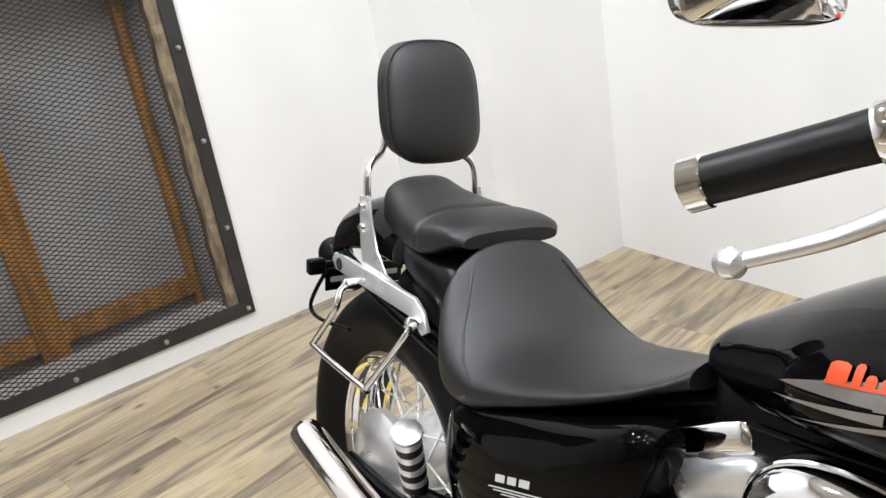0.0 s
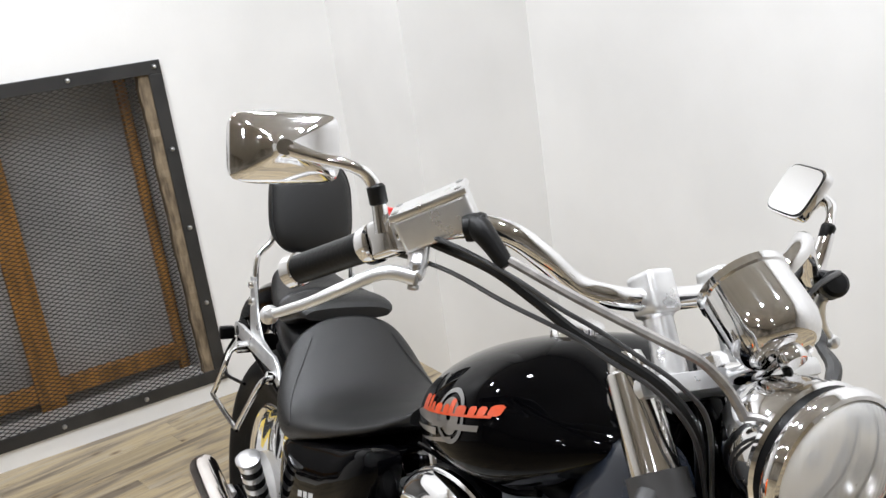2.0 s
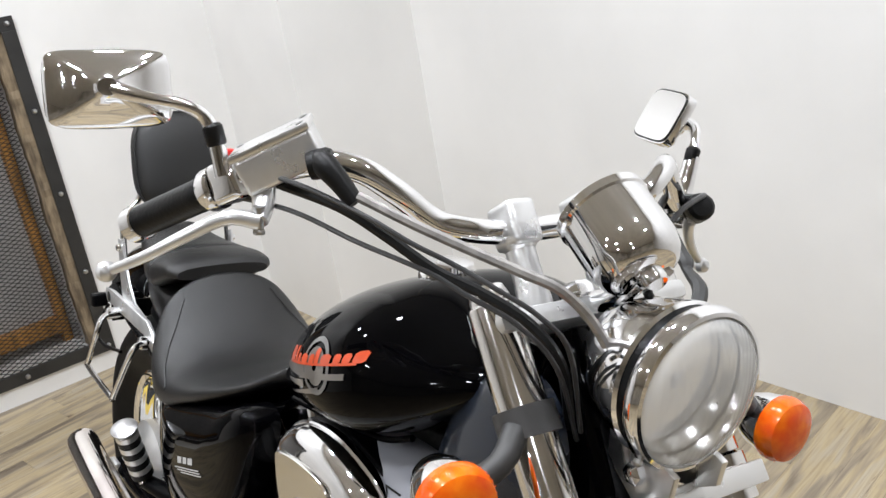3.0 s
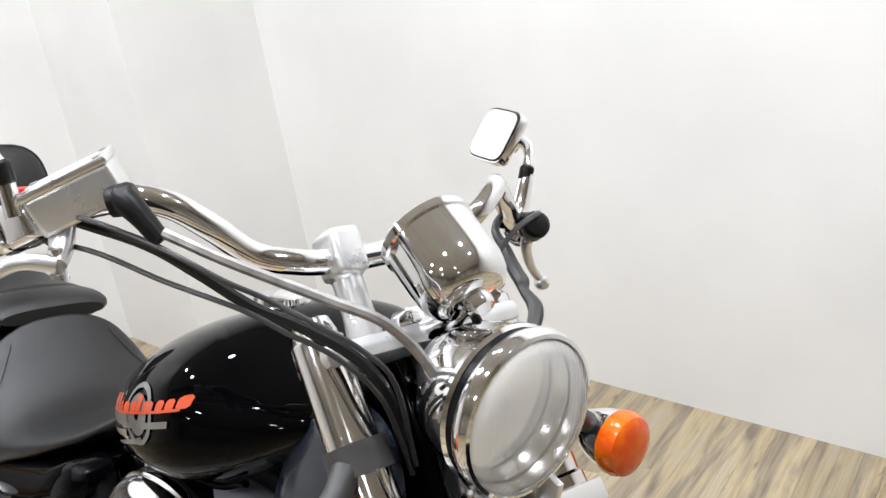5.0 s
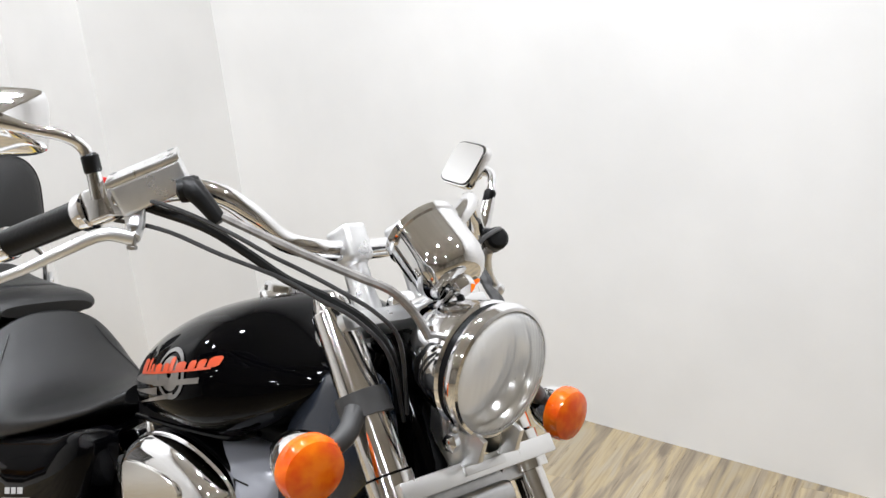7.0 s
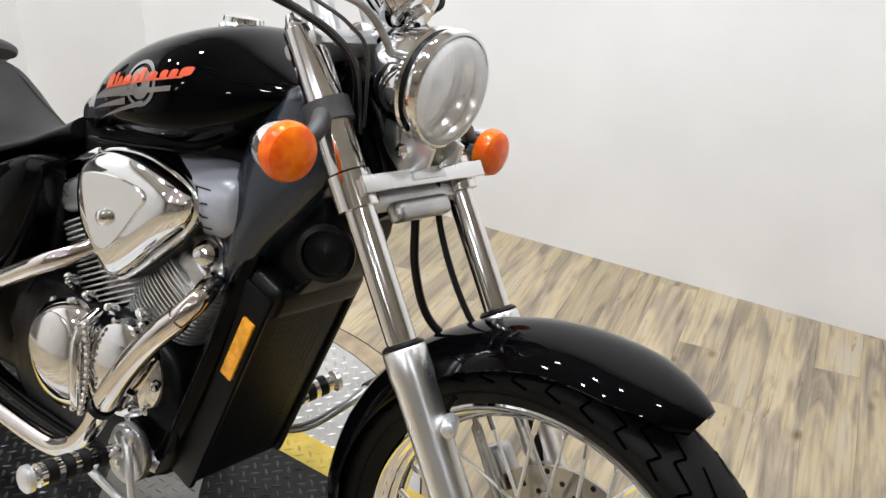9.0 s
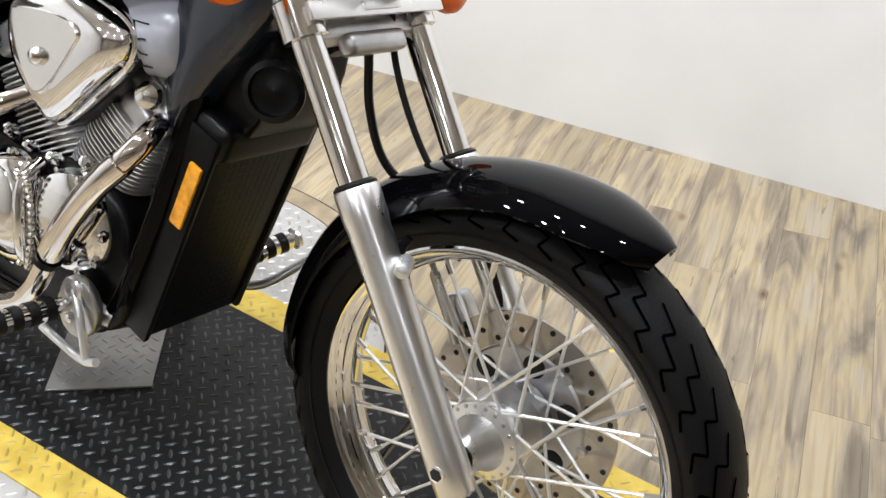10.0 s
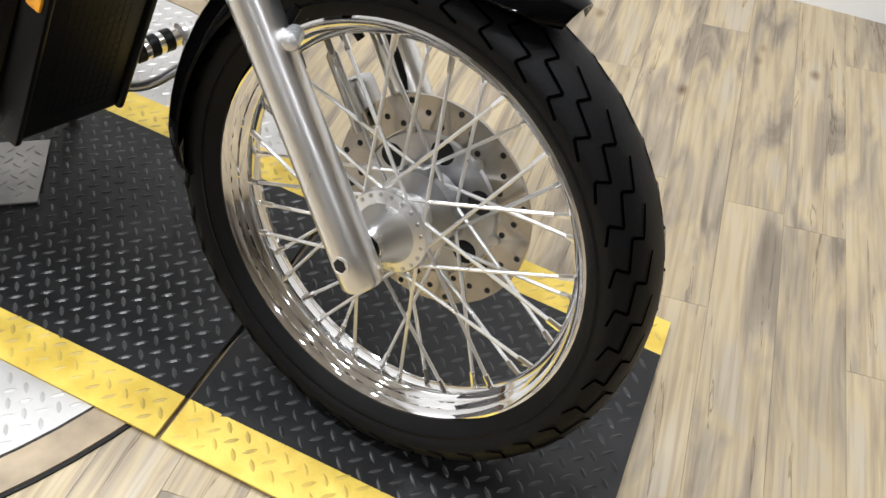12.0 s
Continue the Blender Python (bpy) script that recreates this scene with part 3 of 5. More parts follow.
def tread_shade_strips(w, centre, R, half, n, put, rim_r=0.2575):
    """Zigzag dark strips just over the tyre's crown; the shade of its grooves is painted."""
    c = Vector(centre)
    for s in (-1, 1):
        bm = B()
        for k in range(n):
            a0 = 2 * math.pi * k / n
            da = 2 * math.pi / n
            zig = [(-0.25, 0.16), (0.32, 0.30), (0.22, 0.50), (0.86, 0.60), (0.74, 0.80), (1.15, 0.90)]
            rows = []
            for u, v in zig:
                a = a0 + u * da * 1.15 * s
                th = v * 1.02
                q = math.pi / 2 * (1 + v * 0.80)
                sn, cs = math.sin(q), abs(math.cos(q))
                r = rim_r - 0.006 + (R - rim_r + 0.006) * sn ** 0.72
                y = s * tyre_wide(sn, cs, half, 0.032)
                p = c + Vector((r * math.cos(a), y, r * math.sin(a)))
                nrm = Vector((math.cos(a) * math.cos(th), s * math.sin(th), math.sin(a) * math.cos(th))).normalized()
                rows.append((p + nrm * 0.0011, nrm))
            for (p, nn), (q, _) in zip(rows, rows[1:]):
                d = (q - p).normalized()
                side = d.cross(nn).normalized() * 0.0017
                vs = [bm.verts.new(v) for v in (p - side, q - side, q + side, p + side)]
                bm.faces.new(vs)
        put("tread_groove", bm, GROOVE_SHADE, w, "", False)


FC = (1.6, 0, 0.332)
front_wheel = wheel(FC, 0.3225, 0.059, 0.2575, 0.031, 0.232, 40, 0.054, fpart, "spoked front wheel with chrome rim")
tread_shade_strips(front_wheel, FC, 0.3225, 0.059, 40, fpart)
RC = (0.0, 0, 0.325)
rear_wheel = wheel(RC, 0.327, 0.088, 0.204, 0.052, 0.178, 36, 0.08, bpart, "spoked rear wheel with chrome rim")

# front hub cone and flange with holes
fpart("hub_cone", lathe(B(), ((0.012, -0.074), (0.020, -0.074), (0.025, -0.065), (0.031, -0.046), (0.039, -0.033), (0.053, -0.028), (0.0555, -0.023), (0.0555, -0.017), (0.03, -0.013)), FC, (0, 1, 0), 36), BRUSHED, front_wheel, "polished aluminium hub cone")
for k in range(20):
    a = 2 * math.pi * k / 20
    fpart("hub_rivet", lathe(B(), ((0.0028, -0.0003), (0.0028, 0.0009), (0.0012, 0.0011)), (FC[0] + 0.0485 * math.cos(a), -0.0300, FC[2] + 0.0485 * math.sin(a)), (0, -1, 0), 6), BOLT_ZINC, front_wheel)
fpart("axle_spacer", lathe(B(), ((0.009, -0.106), (0.0175, -0.105), (0.0185, -0.0745), (0.0185, -0.0725), (0.009, -0.0725)), FC, (0, 1, 0), 24), SATIN_BLACK, front_wheel, "black axle spacer")
# brake disc with dark patches painted for its holes, its carrier, and the caliper
fpart("brake_disc", lathe(B(), ((0.098, 0.066), (0.142, 0.066), (0.142, 0.071), (0.098, 0.071)), FC, (0, 1, 0), 72, True), DISC_STEEL, front_wheel, "drilled steel brake disc")
for k in range(36):
    a = 2 * math.pi * k / 36
    r = (0.106, 0.12, 0.134)[k % 3]
    fpart("disc_hole", lathe(B(), ((0.0040, 0.0), (0.0040, 0.0008), (0.001, 0.0009)), (FC[0] + r * math.cos(a), 0.0661, FC[2] + r * math.sin(a)), (0, -1, 0), 8), GAP_SHADE, front_wheel)
carrier = fpart("disc_carrier", lathe(B(), ((0.050, 0.064), (0.094, 0.0645), (0.097, 0.067), (0.097, 0.071), (0.050, 0.072)), FC, (0, 1, 0), 48, True), CASTING, front_wheel, "cast aluminium disc carrier")
for k in range(6):
    a = 2 * math.pi * (k + 0.4) / 6
    fpart("carrier_opening", lathe(B(), ((0.0165, -0.0002), (0.0165, 0.0006), (0.001, 0.0007)), (FC[0] + 0.076 * math.cos(a), 0.0642, FC[2] + 0.076 * math.sin(a)), (0, -1, 0), 14), GAP_SHADE, carrier)
    a += math.pi / 6
    fpart("carrier_button", lathe(B(), ((0.007, -0.001), (0.007, 0.0025), (0.004, 0.0032), (0.001, 0.0032)), (FC[0] + 0.098 * math.cos(a), 0.0652, FC[2] + 0.098 * math.sin(a)), (0, -1, 0), 12), BOLT_ZINC, carrier)
fpart("disc_hub", lathe(B(), ((0.03, 0.03), (0.054, 0.034), (0.056, 0.058), (0.04, 0.068), (0.018, 0.092)), FC, (0, 1, 0), 28), CASTING, front_wheel)


def axis_at(s, y):
    """A point on the fork leg, s metres up from the axle."""
    return Vector((FC[0] + 0.004, y, FC[2] + 0.0025)) + FDIR * s


# -- fork legs
FY = 0.103
for s in (-1, 1):
    y = s * FY
    prof = ((0.004, -0.036), (0.021, -0.036), (0.0255, -0.030), (0.0262, 0.01), (0.0262, 0.05), (0.0255, 0.19), (0.0262, 0.30), (0.0280, 0.315), (0.0280, 0.346), (0.0262, 0.350), (0.02, 0.351))
    leg = fpart("fork_slider", lathe(B(), prof, axis_at(0, y), FDIR, 28), BRUSHED, None, "brushed aluminium fork slider")
    fpart("dust_seal", lathe(B(), ((0.025, 0.349), (0.0268, 0.350), (0.0268, 0.353), (0.022, 0.357), (0.0195, 0.357)), axis_at(0, y), FDIR, 24), RUBBER, leg)
    fpart("fork_tube", lathe(B(), ((0.0195, 0.34), (0.0195, 0.60)), axis_at(0, y), FDIR, 24), TUBE_CHROME, None, "chrome fork tube")
    fpart("fork_cover", lathe(B(), ((0.020, 0.575), (0.0245, 0.577), (0.0245, 0.765), (0.021, 0.768), (0.021, 0.772), (0.017, 0.785), (0.001, 0.788)), axis_at(0, y), FDIR, 24), TUBE_CHROME, None, "chrome upper fork cover")
    ax = axis_at(0, y)
    fpart("axle_nut", lathe(B(), ((0.0115, 0.022), (0.0115, 0.0262), (0.0092, 0.0266), (0.0088, 0.0262)), Vector((FC[0] + 0.004, y, FC[2] + 0.004)), (0, s, 0), 20), BRUSHED, leg, "bright axle end")
    fpart("axle_socket", lathe(B(), ((0.0088, 0.0250), (0.0088, 0.0264), (0.001, 0.0265)), Vector((FC[0] + 0.004, y, FC[2] + 0.004)), (0, s, 0), 6), GAP_SHADE, leg, "dark hexagon patch for the axle socket")
    fpart("pinch_bolt", lathe(B(), ((0.008, 0), (0.008, 0.004), (0.005, 0.005), (0.005, 0.003)), Vector((FC[0] + 0.020, y + 0.012 * s, FC[2] - 0.010)), (0.7, s * 0.7, -0.1), 12), BOLT_ZINC, leg)
    bossp = Vector((1.500, s * 0.102, 0.562))
    fpart("mudguard_bolt", lathe(B(), ((0.010, -0.01), (0.010, 0.024), (0.008, 0.028), (0.002, 0.030)), bossp, (0.5, s * 0.82, 0.1), 16), SATIN, leg)
    # indicator
    sc = axis_at(0.655, y)
    ring = fpart("indicator_clamp", lathe(B(), ((0.0245, -0.014), (0.0300, -0.014), (0.0300, 0.014), (0.0245, 0.014)), sc, FDIR, 24, True), CLAMP_RUBBER, None, "dark grey rubber indicator clamp")
    lens_c = Vector((1.288, s * 0.206, 0.855 if s < 0 else 0.825))
    face = Vector((1, -0.16 if s < 0 else 0.0, -0.05)).normalized()
    fpart("stalk", tube(B(), (sc + Vector((0.01, s * 0.02, 0)), (1.275, s * 0.15, sc.z - 0.02), (1.264, s * 0.185, 0.845)), (0.013, 0.0115, 0.012), 12, 3), CLAMP_RUBBER, ring)
    cup = fpart("indicator_body", lathe(B(), ((0.002, -0.055), (0.012, -0.053), (0.022, -0.042), (0.030, -0.022), (0.0335, -0.004), (0.0335, 0.0)), lens_c, face, 32), CHROME, None, "chrome bullet indicator housing")
    prof = [(0.034, -0.003), (0.0355, 0.0), (0.0355, 0.010), (0.0325, 0.018), (0.026, 0.0215), (0.016, 0.0235), (0.001, 0.0245)]
    fpart("amber_lens", lathe(B(), prof, lens_c, face, 36), AMBER, cup, "orange indicator lens")
    ribs = B()
    for k in range(36):
        a = 2 * math.pi * k / 36
        o = lens_c + frame_along(face) @ Vector((0.0352 * math.cos(a), 0.0352 * math.sin(a), 0.002))
        rod(ribs, o, o + face * 0.009, 0.0005, 4)
    fpart("lens_ribbing", ribs, AMBER, cup)

# lower yoke: bright cover bar with a plain plaque, and the casting under it
yc = axis_at(0.545, 0)
yrot = Matrix.Translation(yc) @ Matrix.Rotation(-RAKE, 4, "Y")
yoke = fpart("lower_yoke", box(B(), (0.045, 0.19, 0.026), yrot @ Matrix.Translation((-0.012, 0, -0.008)), 0.008), CASTING, None, "cast lower fork yoke")
fpart("yoke_cover", box(B(), (0.006, 0.246, 0.022), yrot @ Matrix.Translation((0.036, 0, 0.006)), 0.002), BRUSHED, yoke, "polished yoke cover bar")
fpart("yoke_top", box(B(), (0.030, 0.20, 0.004), yrot @ Matrix.Translation((0.018, 0, 0.014)), 0.001), BRUSHED, yoke)
fpart("plaque", box(B(), (0.003, 0.066, 0.010), yrot @ Matrix.Translation((0.0405, 0, 0.006)), 0.001), SATIN, yoke)
for s in (-1, 1):
    fpart("yoke_clamp", lathe(B(), ((0.020, -0.022), (0.0275, -0.021), (0.0275, 0.024), (0.020, 0.025)), axis_at(0.55, s * FY), FDIR, 24, True), TUBE_CHROME, yoke, "bright fork clamp")
fpart("brake_pipe_union", box(B(), (0.026, 0.110, 0.028), yrot @ Matrix.Translation((0.008, 0.0, -0.030)), 0.011, 3), CASTING, yoke)
for s in (-1, 1):
    for h in (-0.010, 0.014):
        fpart("clamp_bolt", lathe(B(), ((0.0055, 0), (0.0055, 0.005), (0.0035, 0.006), (0.0035, 0.004)), axis_at(0.55 + h, s * FY) + Vector((-0.022, -s * 0.018, -0.012)), (-0.7, -s * 0.7, 0), 10), BOLT_ZINC, yoke)
# upper yoke
ytop = Matrix.Translation(axis_at(0.745, 0)) @ Matrix.Rotation(-RAKE, 4, "Y")
top_yoke = fpart("upper_yoke", box(B(), (0.062, 0.235, 0.022), ytop, 0.009), SATIN, None, "satin upper fork yoke")
fpart("stem_nut", lathe(B(), ((0.019, 0), (0.019, 0.014), (0.014, 0.02), (0.001, 0.022)), axis_at(0.755, 0), FDIR, 6), CHROME, top_yoke)
fpart("steering_stem", rod(B(), axis_at(0.52, 0) - Vector((0.03, 0, 0.02)), axis_at(0.74, 0) - Vector((0.03, 0, 0.02)), 0.026, 20), SATIN_BLACK, top_yoke)


# -- front mudguard
def mudguard(c, R, a0, a1, half, drop, n, thick, tip0, tip1, taper=False):
    """A curved sheet round a wheel; the ends narrow by the given shares."""
    c = Vector(c)
    loops = []
    for k in range(n + 1):
        f = k / n
        a = a0 + (a1 - a0) * f
        w = half
        if f < 0.12:
            w *= tip0 + (1 - tip0) * math.sqrt(f / 0.12)
        if f > 0.9:
            w *= tip1 + (1 - tip1) * math.sqrt(max(0, (1 - f) / 0.1))
        er = Vector((math.cos(a), 0, math.sin(a)))
        out, inn = [], []
        for j in range(13):
            u = -1 + 2 * j / 12
            th = u * 1.35
            y = w * math.sin(th) / math.sin(1.35)
            r = R - drop * (0.42 + 0.58 * min(1.0, f / 0.45) ** 1.3 if taper else 1.0) * (1 - math.cos(th)) / (1 - math.cos(1.35))
            if taper:
                r += 0.012 * max(0.0, 1 - f / 0.5) - 0.013 * max(0.0, (f - 0.5) / 0.5)
            out.append(c + er * r + Vector((0, y, 0)))
            inn.append(c + er * (r - thick) + Vector((0, y * 0.965, 0)))
        loops.append(out + inn[::-1])
    return rings(B(), loops)


guard = fpart("front_mudguard", mudguard(FC, 0.353, radians(62.5), radians(186), 0.083, 0.052, 44, 0.003, 0.35, 0.7, True), PAINT, None, "glossy black front mudguard")
for s in (-1, 1):
    fpart("mudguard_stay", tube(B(), (axis_at(0.245, s * FY) + Vector((0.014, -0.02 * s, 0.012)), (1.478, s * 0.084, 0.565), (1.486, s * 0.080, 0.585)), (0.006, 0.006, 0.005), 8, 3), SATIN_BLACK, guard)

# -- headlight
HC, HD = Vector((1.355, -0.005, 0.934)), Vector((1, 0, -0.10)).normalized()
shell = fpart("headlight", lathe(B(), ((0.004, -0.112), (0.026, -0.108), (0.048, -0.092), (0.062, -0.066), (0.068, -0.04), (0.069, -0.028), (0.0725, -0.026), (0.0735, -0.021), (0.071, -0.0175), (0.066, -0.0175)), HC, HD, 48), CHROME, None, "round chrome headlight")
fpart("rim_gap", lathe(B(), ((0.064, -0.018), (0.0700, -0.0178), (0.0700, -0.005), (0.064, -0.005)), HC, HD, 48, True), SATIN_BLACK, shell)
fpart("headlight_rim", lathe(B(), ((0.066, -0.006), (0.0745, -0.006), (0.0770, -0.002), (0.0765, 0.004), (0.0735, 0.010), (0.0700, 0.011), (0.0690, 0.008), (0.0690, -0.002)), HC, HD, 48, True), CHROME, shell, "chrome headlight rim")
bowl_bm = lathe(B(), ((0.0688, 0.006), (0.0665, -0.003), (0.0605, -0.013), (0.052, -0.024), (0.041, -0.034), (0.028, -0.042), (0.015, -0.046), (0.009, -0.047)), HC, HD, 48)
for f in [f for f in bowl_bm.faces if len(f.verts) > 8]:
    bowl_bm.faces.remove(f)
fpart("reflector_bowl", bowl_bm, BOWL, shell, "bright reflector bowl")
glass_bm = lathe(B(), ((0.0698, 0.006), (0.067, 0.012), (0.058, 0.018), (0.042, 0.0235), (0.022, 0.027), (0.001, 0.028)), HC, HD, 48)
for f in [f for f in glass_bm.faces if len(f.verts) > 8]:
    glass_bm.faces.remove(f)
lens = fpart("headlight_lens", glass_bm, GLASS, shell, "whitened ribbed headlight glass")
fpart("bulb_cap", lathe(B(), ((0.009, -0.05), (0.010, -0.02), (0.006, -0.014), (0.001, -0.013)), HC, HD, 16), SATIN, shell)
for s in (-1, 1):
    fpart("headlight_bracket", extrude_outline(B(), [(1.286, 0.8826), (1.325, 0.880), (1.368, 0.862), (1.362, 0.837), (1.340, 0.826), (1.318, 0.8215), (1.296, 0.842), (1.285, 0.8545)], s * 0.030 - 0.004, s * 0.030 + 0.004, 0.0015), BRUSHED, shell, "bright headlight bracket")
fpart("headlight_nut", lathe(B(), ((0.011, 0), (0.011, 0.008), (0.006, 0.012), (0.001, 0.0125)), (1.325, -0.034, 0.851), (0, -1, 0), 6), CHROME, shell)

for s in (-1, 1):
    fpart("rim_screw", lathe(B(), ((0.004, 0), (0.004, 0.004), (0.002, 0.006), (0.001, 0.006)), HC + Vector((-0.004, s * 0.055, -0.054)), (0.2, s * 0.7, -0.7), 8), BOLT_ZINC, shell)
# -- speedometer can
GD = Vector((-0.80, 0, 0.60)).normalized()
GC = Vector((1.249, 0.004, 1.047))
can = fpart("speedometer", lathe(B(), ((0.004, -0.049), (0.026, -0.048), (0.035, -0.044), (0.041, -0.036), (0.0448, -0.024), (0.0455, -0.012), (0.0455, 0.028), (0.0475, 0.030), (0.0475, 0.038), (0.043, 0.040), (0.0425, 0.036), (0.001, 0.035)), GC, GD, 48), CHROME, None, "chrome speedometer can")
fpart("dial_glass", lathe(B(), ((0.001, 0.0365), (0.042, 0.0365), (0.042, 0.0375), (0.001, 0.0385)), GC, GD, 36), SATIN_BLACK, can, "dark dial")
fpart("cable_boss", lathe(B(), ((0.012, -0.06), (0.014, -0.056), (0.014, -0.045), (0.02, -0.043)), GC, GD, 16), CHROME, can)
for dy in (-0.022, 0.022):
    fpart("can_bolt", lathe(B(), ((0.007, -0.050), (0.007, -0.044), (0.008, -0.043), (0.001, -0.042)), GC + Vector((0, dy, 0)), GD, 8), CHROME, can)
fpart("can_bracket", tube(B(), (GC - GD * 0.045, (1.252, 0, 0.992), (1.215, 0, 0.975)), 0.012, 10, 4), CHROME, can)

# -- handlebar: risers, bar, grips, levers, mirrors
for s in (-1, 1):
    base = Vector((1.190, s * 0.046, 0.968))
    tp = Vector((1.153, s * 0.046, 1.036))
    rz = fpart("riser", lathe(B(), ((0.017, 0), (0.0175, 0.01), (0.0155, 0.03), (0.0155, 0.062), (0.019, 0.066)), base, tp - base, 20), SATIN, None, "satin handlebar riser")
    m = Matrix.Translation(tp + Vector((-0.003, 0, 0.010))) @ (tp - base).to_track_quat("Z", "Y").to_matrix().to_4x4()
    fpart("riser_clamp", box(B(), (0.034, 0.042, 0.046), m, 0.007, 3), SATIN, rz, "satin bar clamp")
bar_pts = lambda s: [(1.150, s * 0.0, 1.040), (1.150, s * 0.05, 1.040), (1.147, s * 0.092, 1.045), (1.134, s * 0.13, 1.056), (1.130, s * 0.168, 1.086), (1.116, s * 0.204, 1.110), (1.088, s * 0.244, 1.113), (1.02, s * 0.298, 1.087), (0.900, s * 0.352, 1.036)]
bar = fpart("handlebar", tube(B(), bar_pts(-1), 0.0125, 16, 6), CHROME, None, "chrome pulled-back handlebar")
left_pts = [(1.150, 0.0, 1.040), (1.151, 0.06, 1.043), (1.154, 0.10, 1.053), (1.158, 0.130, 1.072), (1.148, 0.158, 1.088), (1.128, 0.180, 1.088), (1.105, 0.212, 1.068), (1.075, 0.256, 1.036), (1.046, 0.300, 1.015), (0.96, 0.388, 0.982)]
fpart("bar_half", tube(B(), left_pts, 0.0125, 16, 6), CHROME, bar)
GRIP = (Vector((0.898, -0.355, 1.034)), Vector((1.004, -0.3065, 1.081)))


for s in (-1, 1):
    g0, g1 = GRIP if s < 0 else (Vector((0.955, 0.393, 0.980)), Vector((1.036, 0.310, 1.011)))
    gd = (g0 - g1).normalized()
    L = (g1 - g0).length
    grip = fpart("grip", lathe(B(), ((0.0165, 0.0), (0.0172, 0.003), (0.0168, 0.02), (0.0168, L * 0.93), (0.0175, L * 0.95), (0.0175, L * 0.96)), g1, gd, 24), RUBBER, None, "black rubber grip")
    fpart("grip_end", lathe(B(), ((0.0178, L * 0.86), (0.0192, L * 0.87), (0.0195, L * 0.99), (0.017, L * 1.005), (0.009, L * 1.008), (0.001, L * 1.002)), g1, gd, 24), CHROME, grip, "chrome grip end cap")
    fpart("grip_collar", lathe(B(), ((0.019, -0.018), (0.0215, -0.016), (0.0215, -0.004), (0.019, 0.0)), g1, gd, 20), CHROME, grip)
    # switch block and lever
    sw = g1 - gd * 0.038
    if s < 0:
        fpart("switch_block", box(B(), (0.038, 0.036, 0.040), Matrix.Translation(sw) @ gd.to_track_quat("X", "Z").to_matrix().to_4x4(), 0.008, 3), CHROME, None, "chrome throttle housing")
    else:
        knob = fpart("switch_block", lathe(B(), ((0.006, -0.030), (0.013, -0.028), (0.0155, -0.020), (0.0155, -0.004), (0.0172, -0.002), (0.0178, 0.006), (0.0172, 0.012), (0.013, 0.016), (0.001, 0.017)), (1.086, 0.286, 1.0215), (0.72, -0.42, 0.36), 22), RUBBER, None, "round black switch housing")
        fpart("housing_seam", lathe(B(), ((0.0160, -0.0125), (0.0168, -0.012), (0.0168, -0.010), (0.0160, -0.0095)), (1.086, 0.286, 1.0215), (0.72, -0.42, 0.36), 22, True), SATIN_BLACK, knob)
    piv = Vector((1.086, -0.288, 1.064)) if s < 0 else Vector((1.078, 0.285, 1.012))
    lv = [piv, (1.076, -0.316, 1.068), (1.056, -0.350, 1.050), (1.030, -0.376, 1.031), (0.992, -0.401, 1.012)] if s < 0 else [piv, (1.068, 0.290, 0.995), (1.058, 0.305, 0.972), (1.054, 0.320, 0.953), (1.055, 0.331, 0.940)]
    lever = fpart("lever", tube(B(), lv, (0.0085, 0.0075, 0.0066, 0.0058, 0.0052), 10, 5), SATIN, None, "satin alloy lever with a ball end")
    fpart("lever_ball", lathe(B(), ((0.002, -0.011), (0.008, -0.007), (0.0105, 0.0), (0.008, 0.007), (0.002, 0.0105)), (0.987, -0.404, 1.010) if s < 0 else (1.0555, 0.333, 0.936), (1, 0, 0), 14), SATIN, lever)
    if s < 0:
        fpart("lever_perch", tube(B(), (piv, (1.075, -0.279, 1.076), (1.058, -0.272, 1.092)), (0.0088, 0.0105, 0.012), 14, 3), SATIN, lever)
    else:
        fpart("lever_perch", box(B(), (0.046, 0.026, 0.020), Matrix.Translation((1.066, 0.276, 1.028)) @ Matrix.Rotation(0.5, 4, "Z"), 0.006, 3), SATIN_BLACK, lever)
    fpart("pivot_bolt", lathe(B(), ((0.006, -0.012), (0.006, -0.009), (0.0045, -0.008), (0.0045, 0.010), (0.006, 0.011), (0.006, 0.014)), piv, (0.1, 0, 1), 8), BOLT_ZINC, lever)

fpart("kill_switch", box(B(), (0.014, 0.012, 0.012), Matrix.Translation((1.012, -0.287, 1.116)), 0.003), RED, bar, "small red switch")
# brake master cylinder on the right
mcm = Matrix.Translation((1.071, -0.258, 1.118)) @ Matrix.Rotation(radians(58), 4, "Z") @ Matrix.Rotation(radians(-25), 4, "Y") @ Matrix.Rotation(radians(6), 4, "X")
mc = fpart("brake_reservoir", box(B(), (0.078, 0.046, 0.036), mcm, 0.005, 3), SATIN, None, "square satin brake fluid reservoir")
fpart("reservoir_lid", box(B(), (0.081, 0.049, 0.007), mcm @ Matrix.Translation((0, 0, 0.0205)), 0.0022), BRUSHED, mc, "bright reservoir lid")
for du, dv in ((-0.033, -0.017), (0.033, -0.017), (-0.033, 0.017), (0.033, 0.017)):
    fpart("lid_screw", lathe(B(), ((0.0042, 0), (0.004, 0.0014), (0.0015, 0.0018), (0.001, 0.0008)), mcm @ Vector((du, dv, 0.0236)), mcm.to_3x3() @ Vector((0, 0, 1)), 10), BOLT_ZINC, mc)
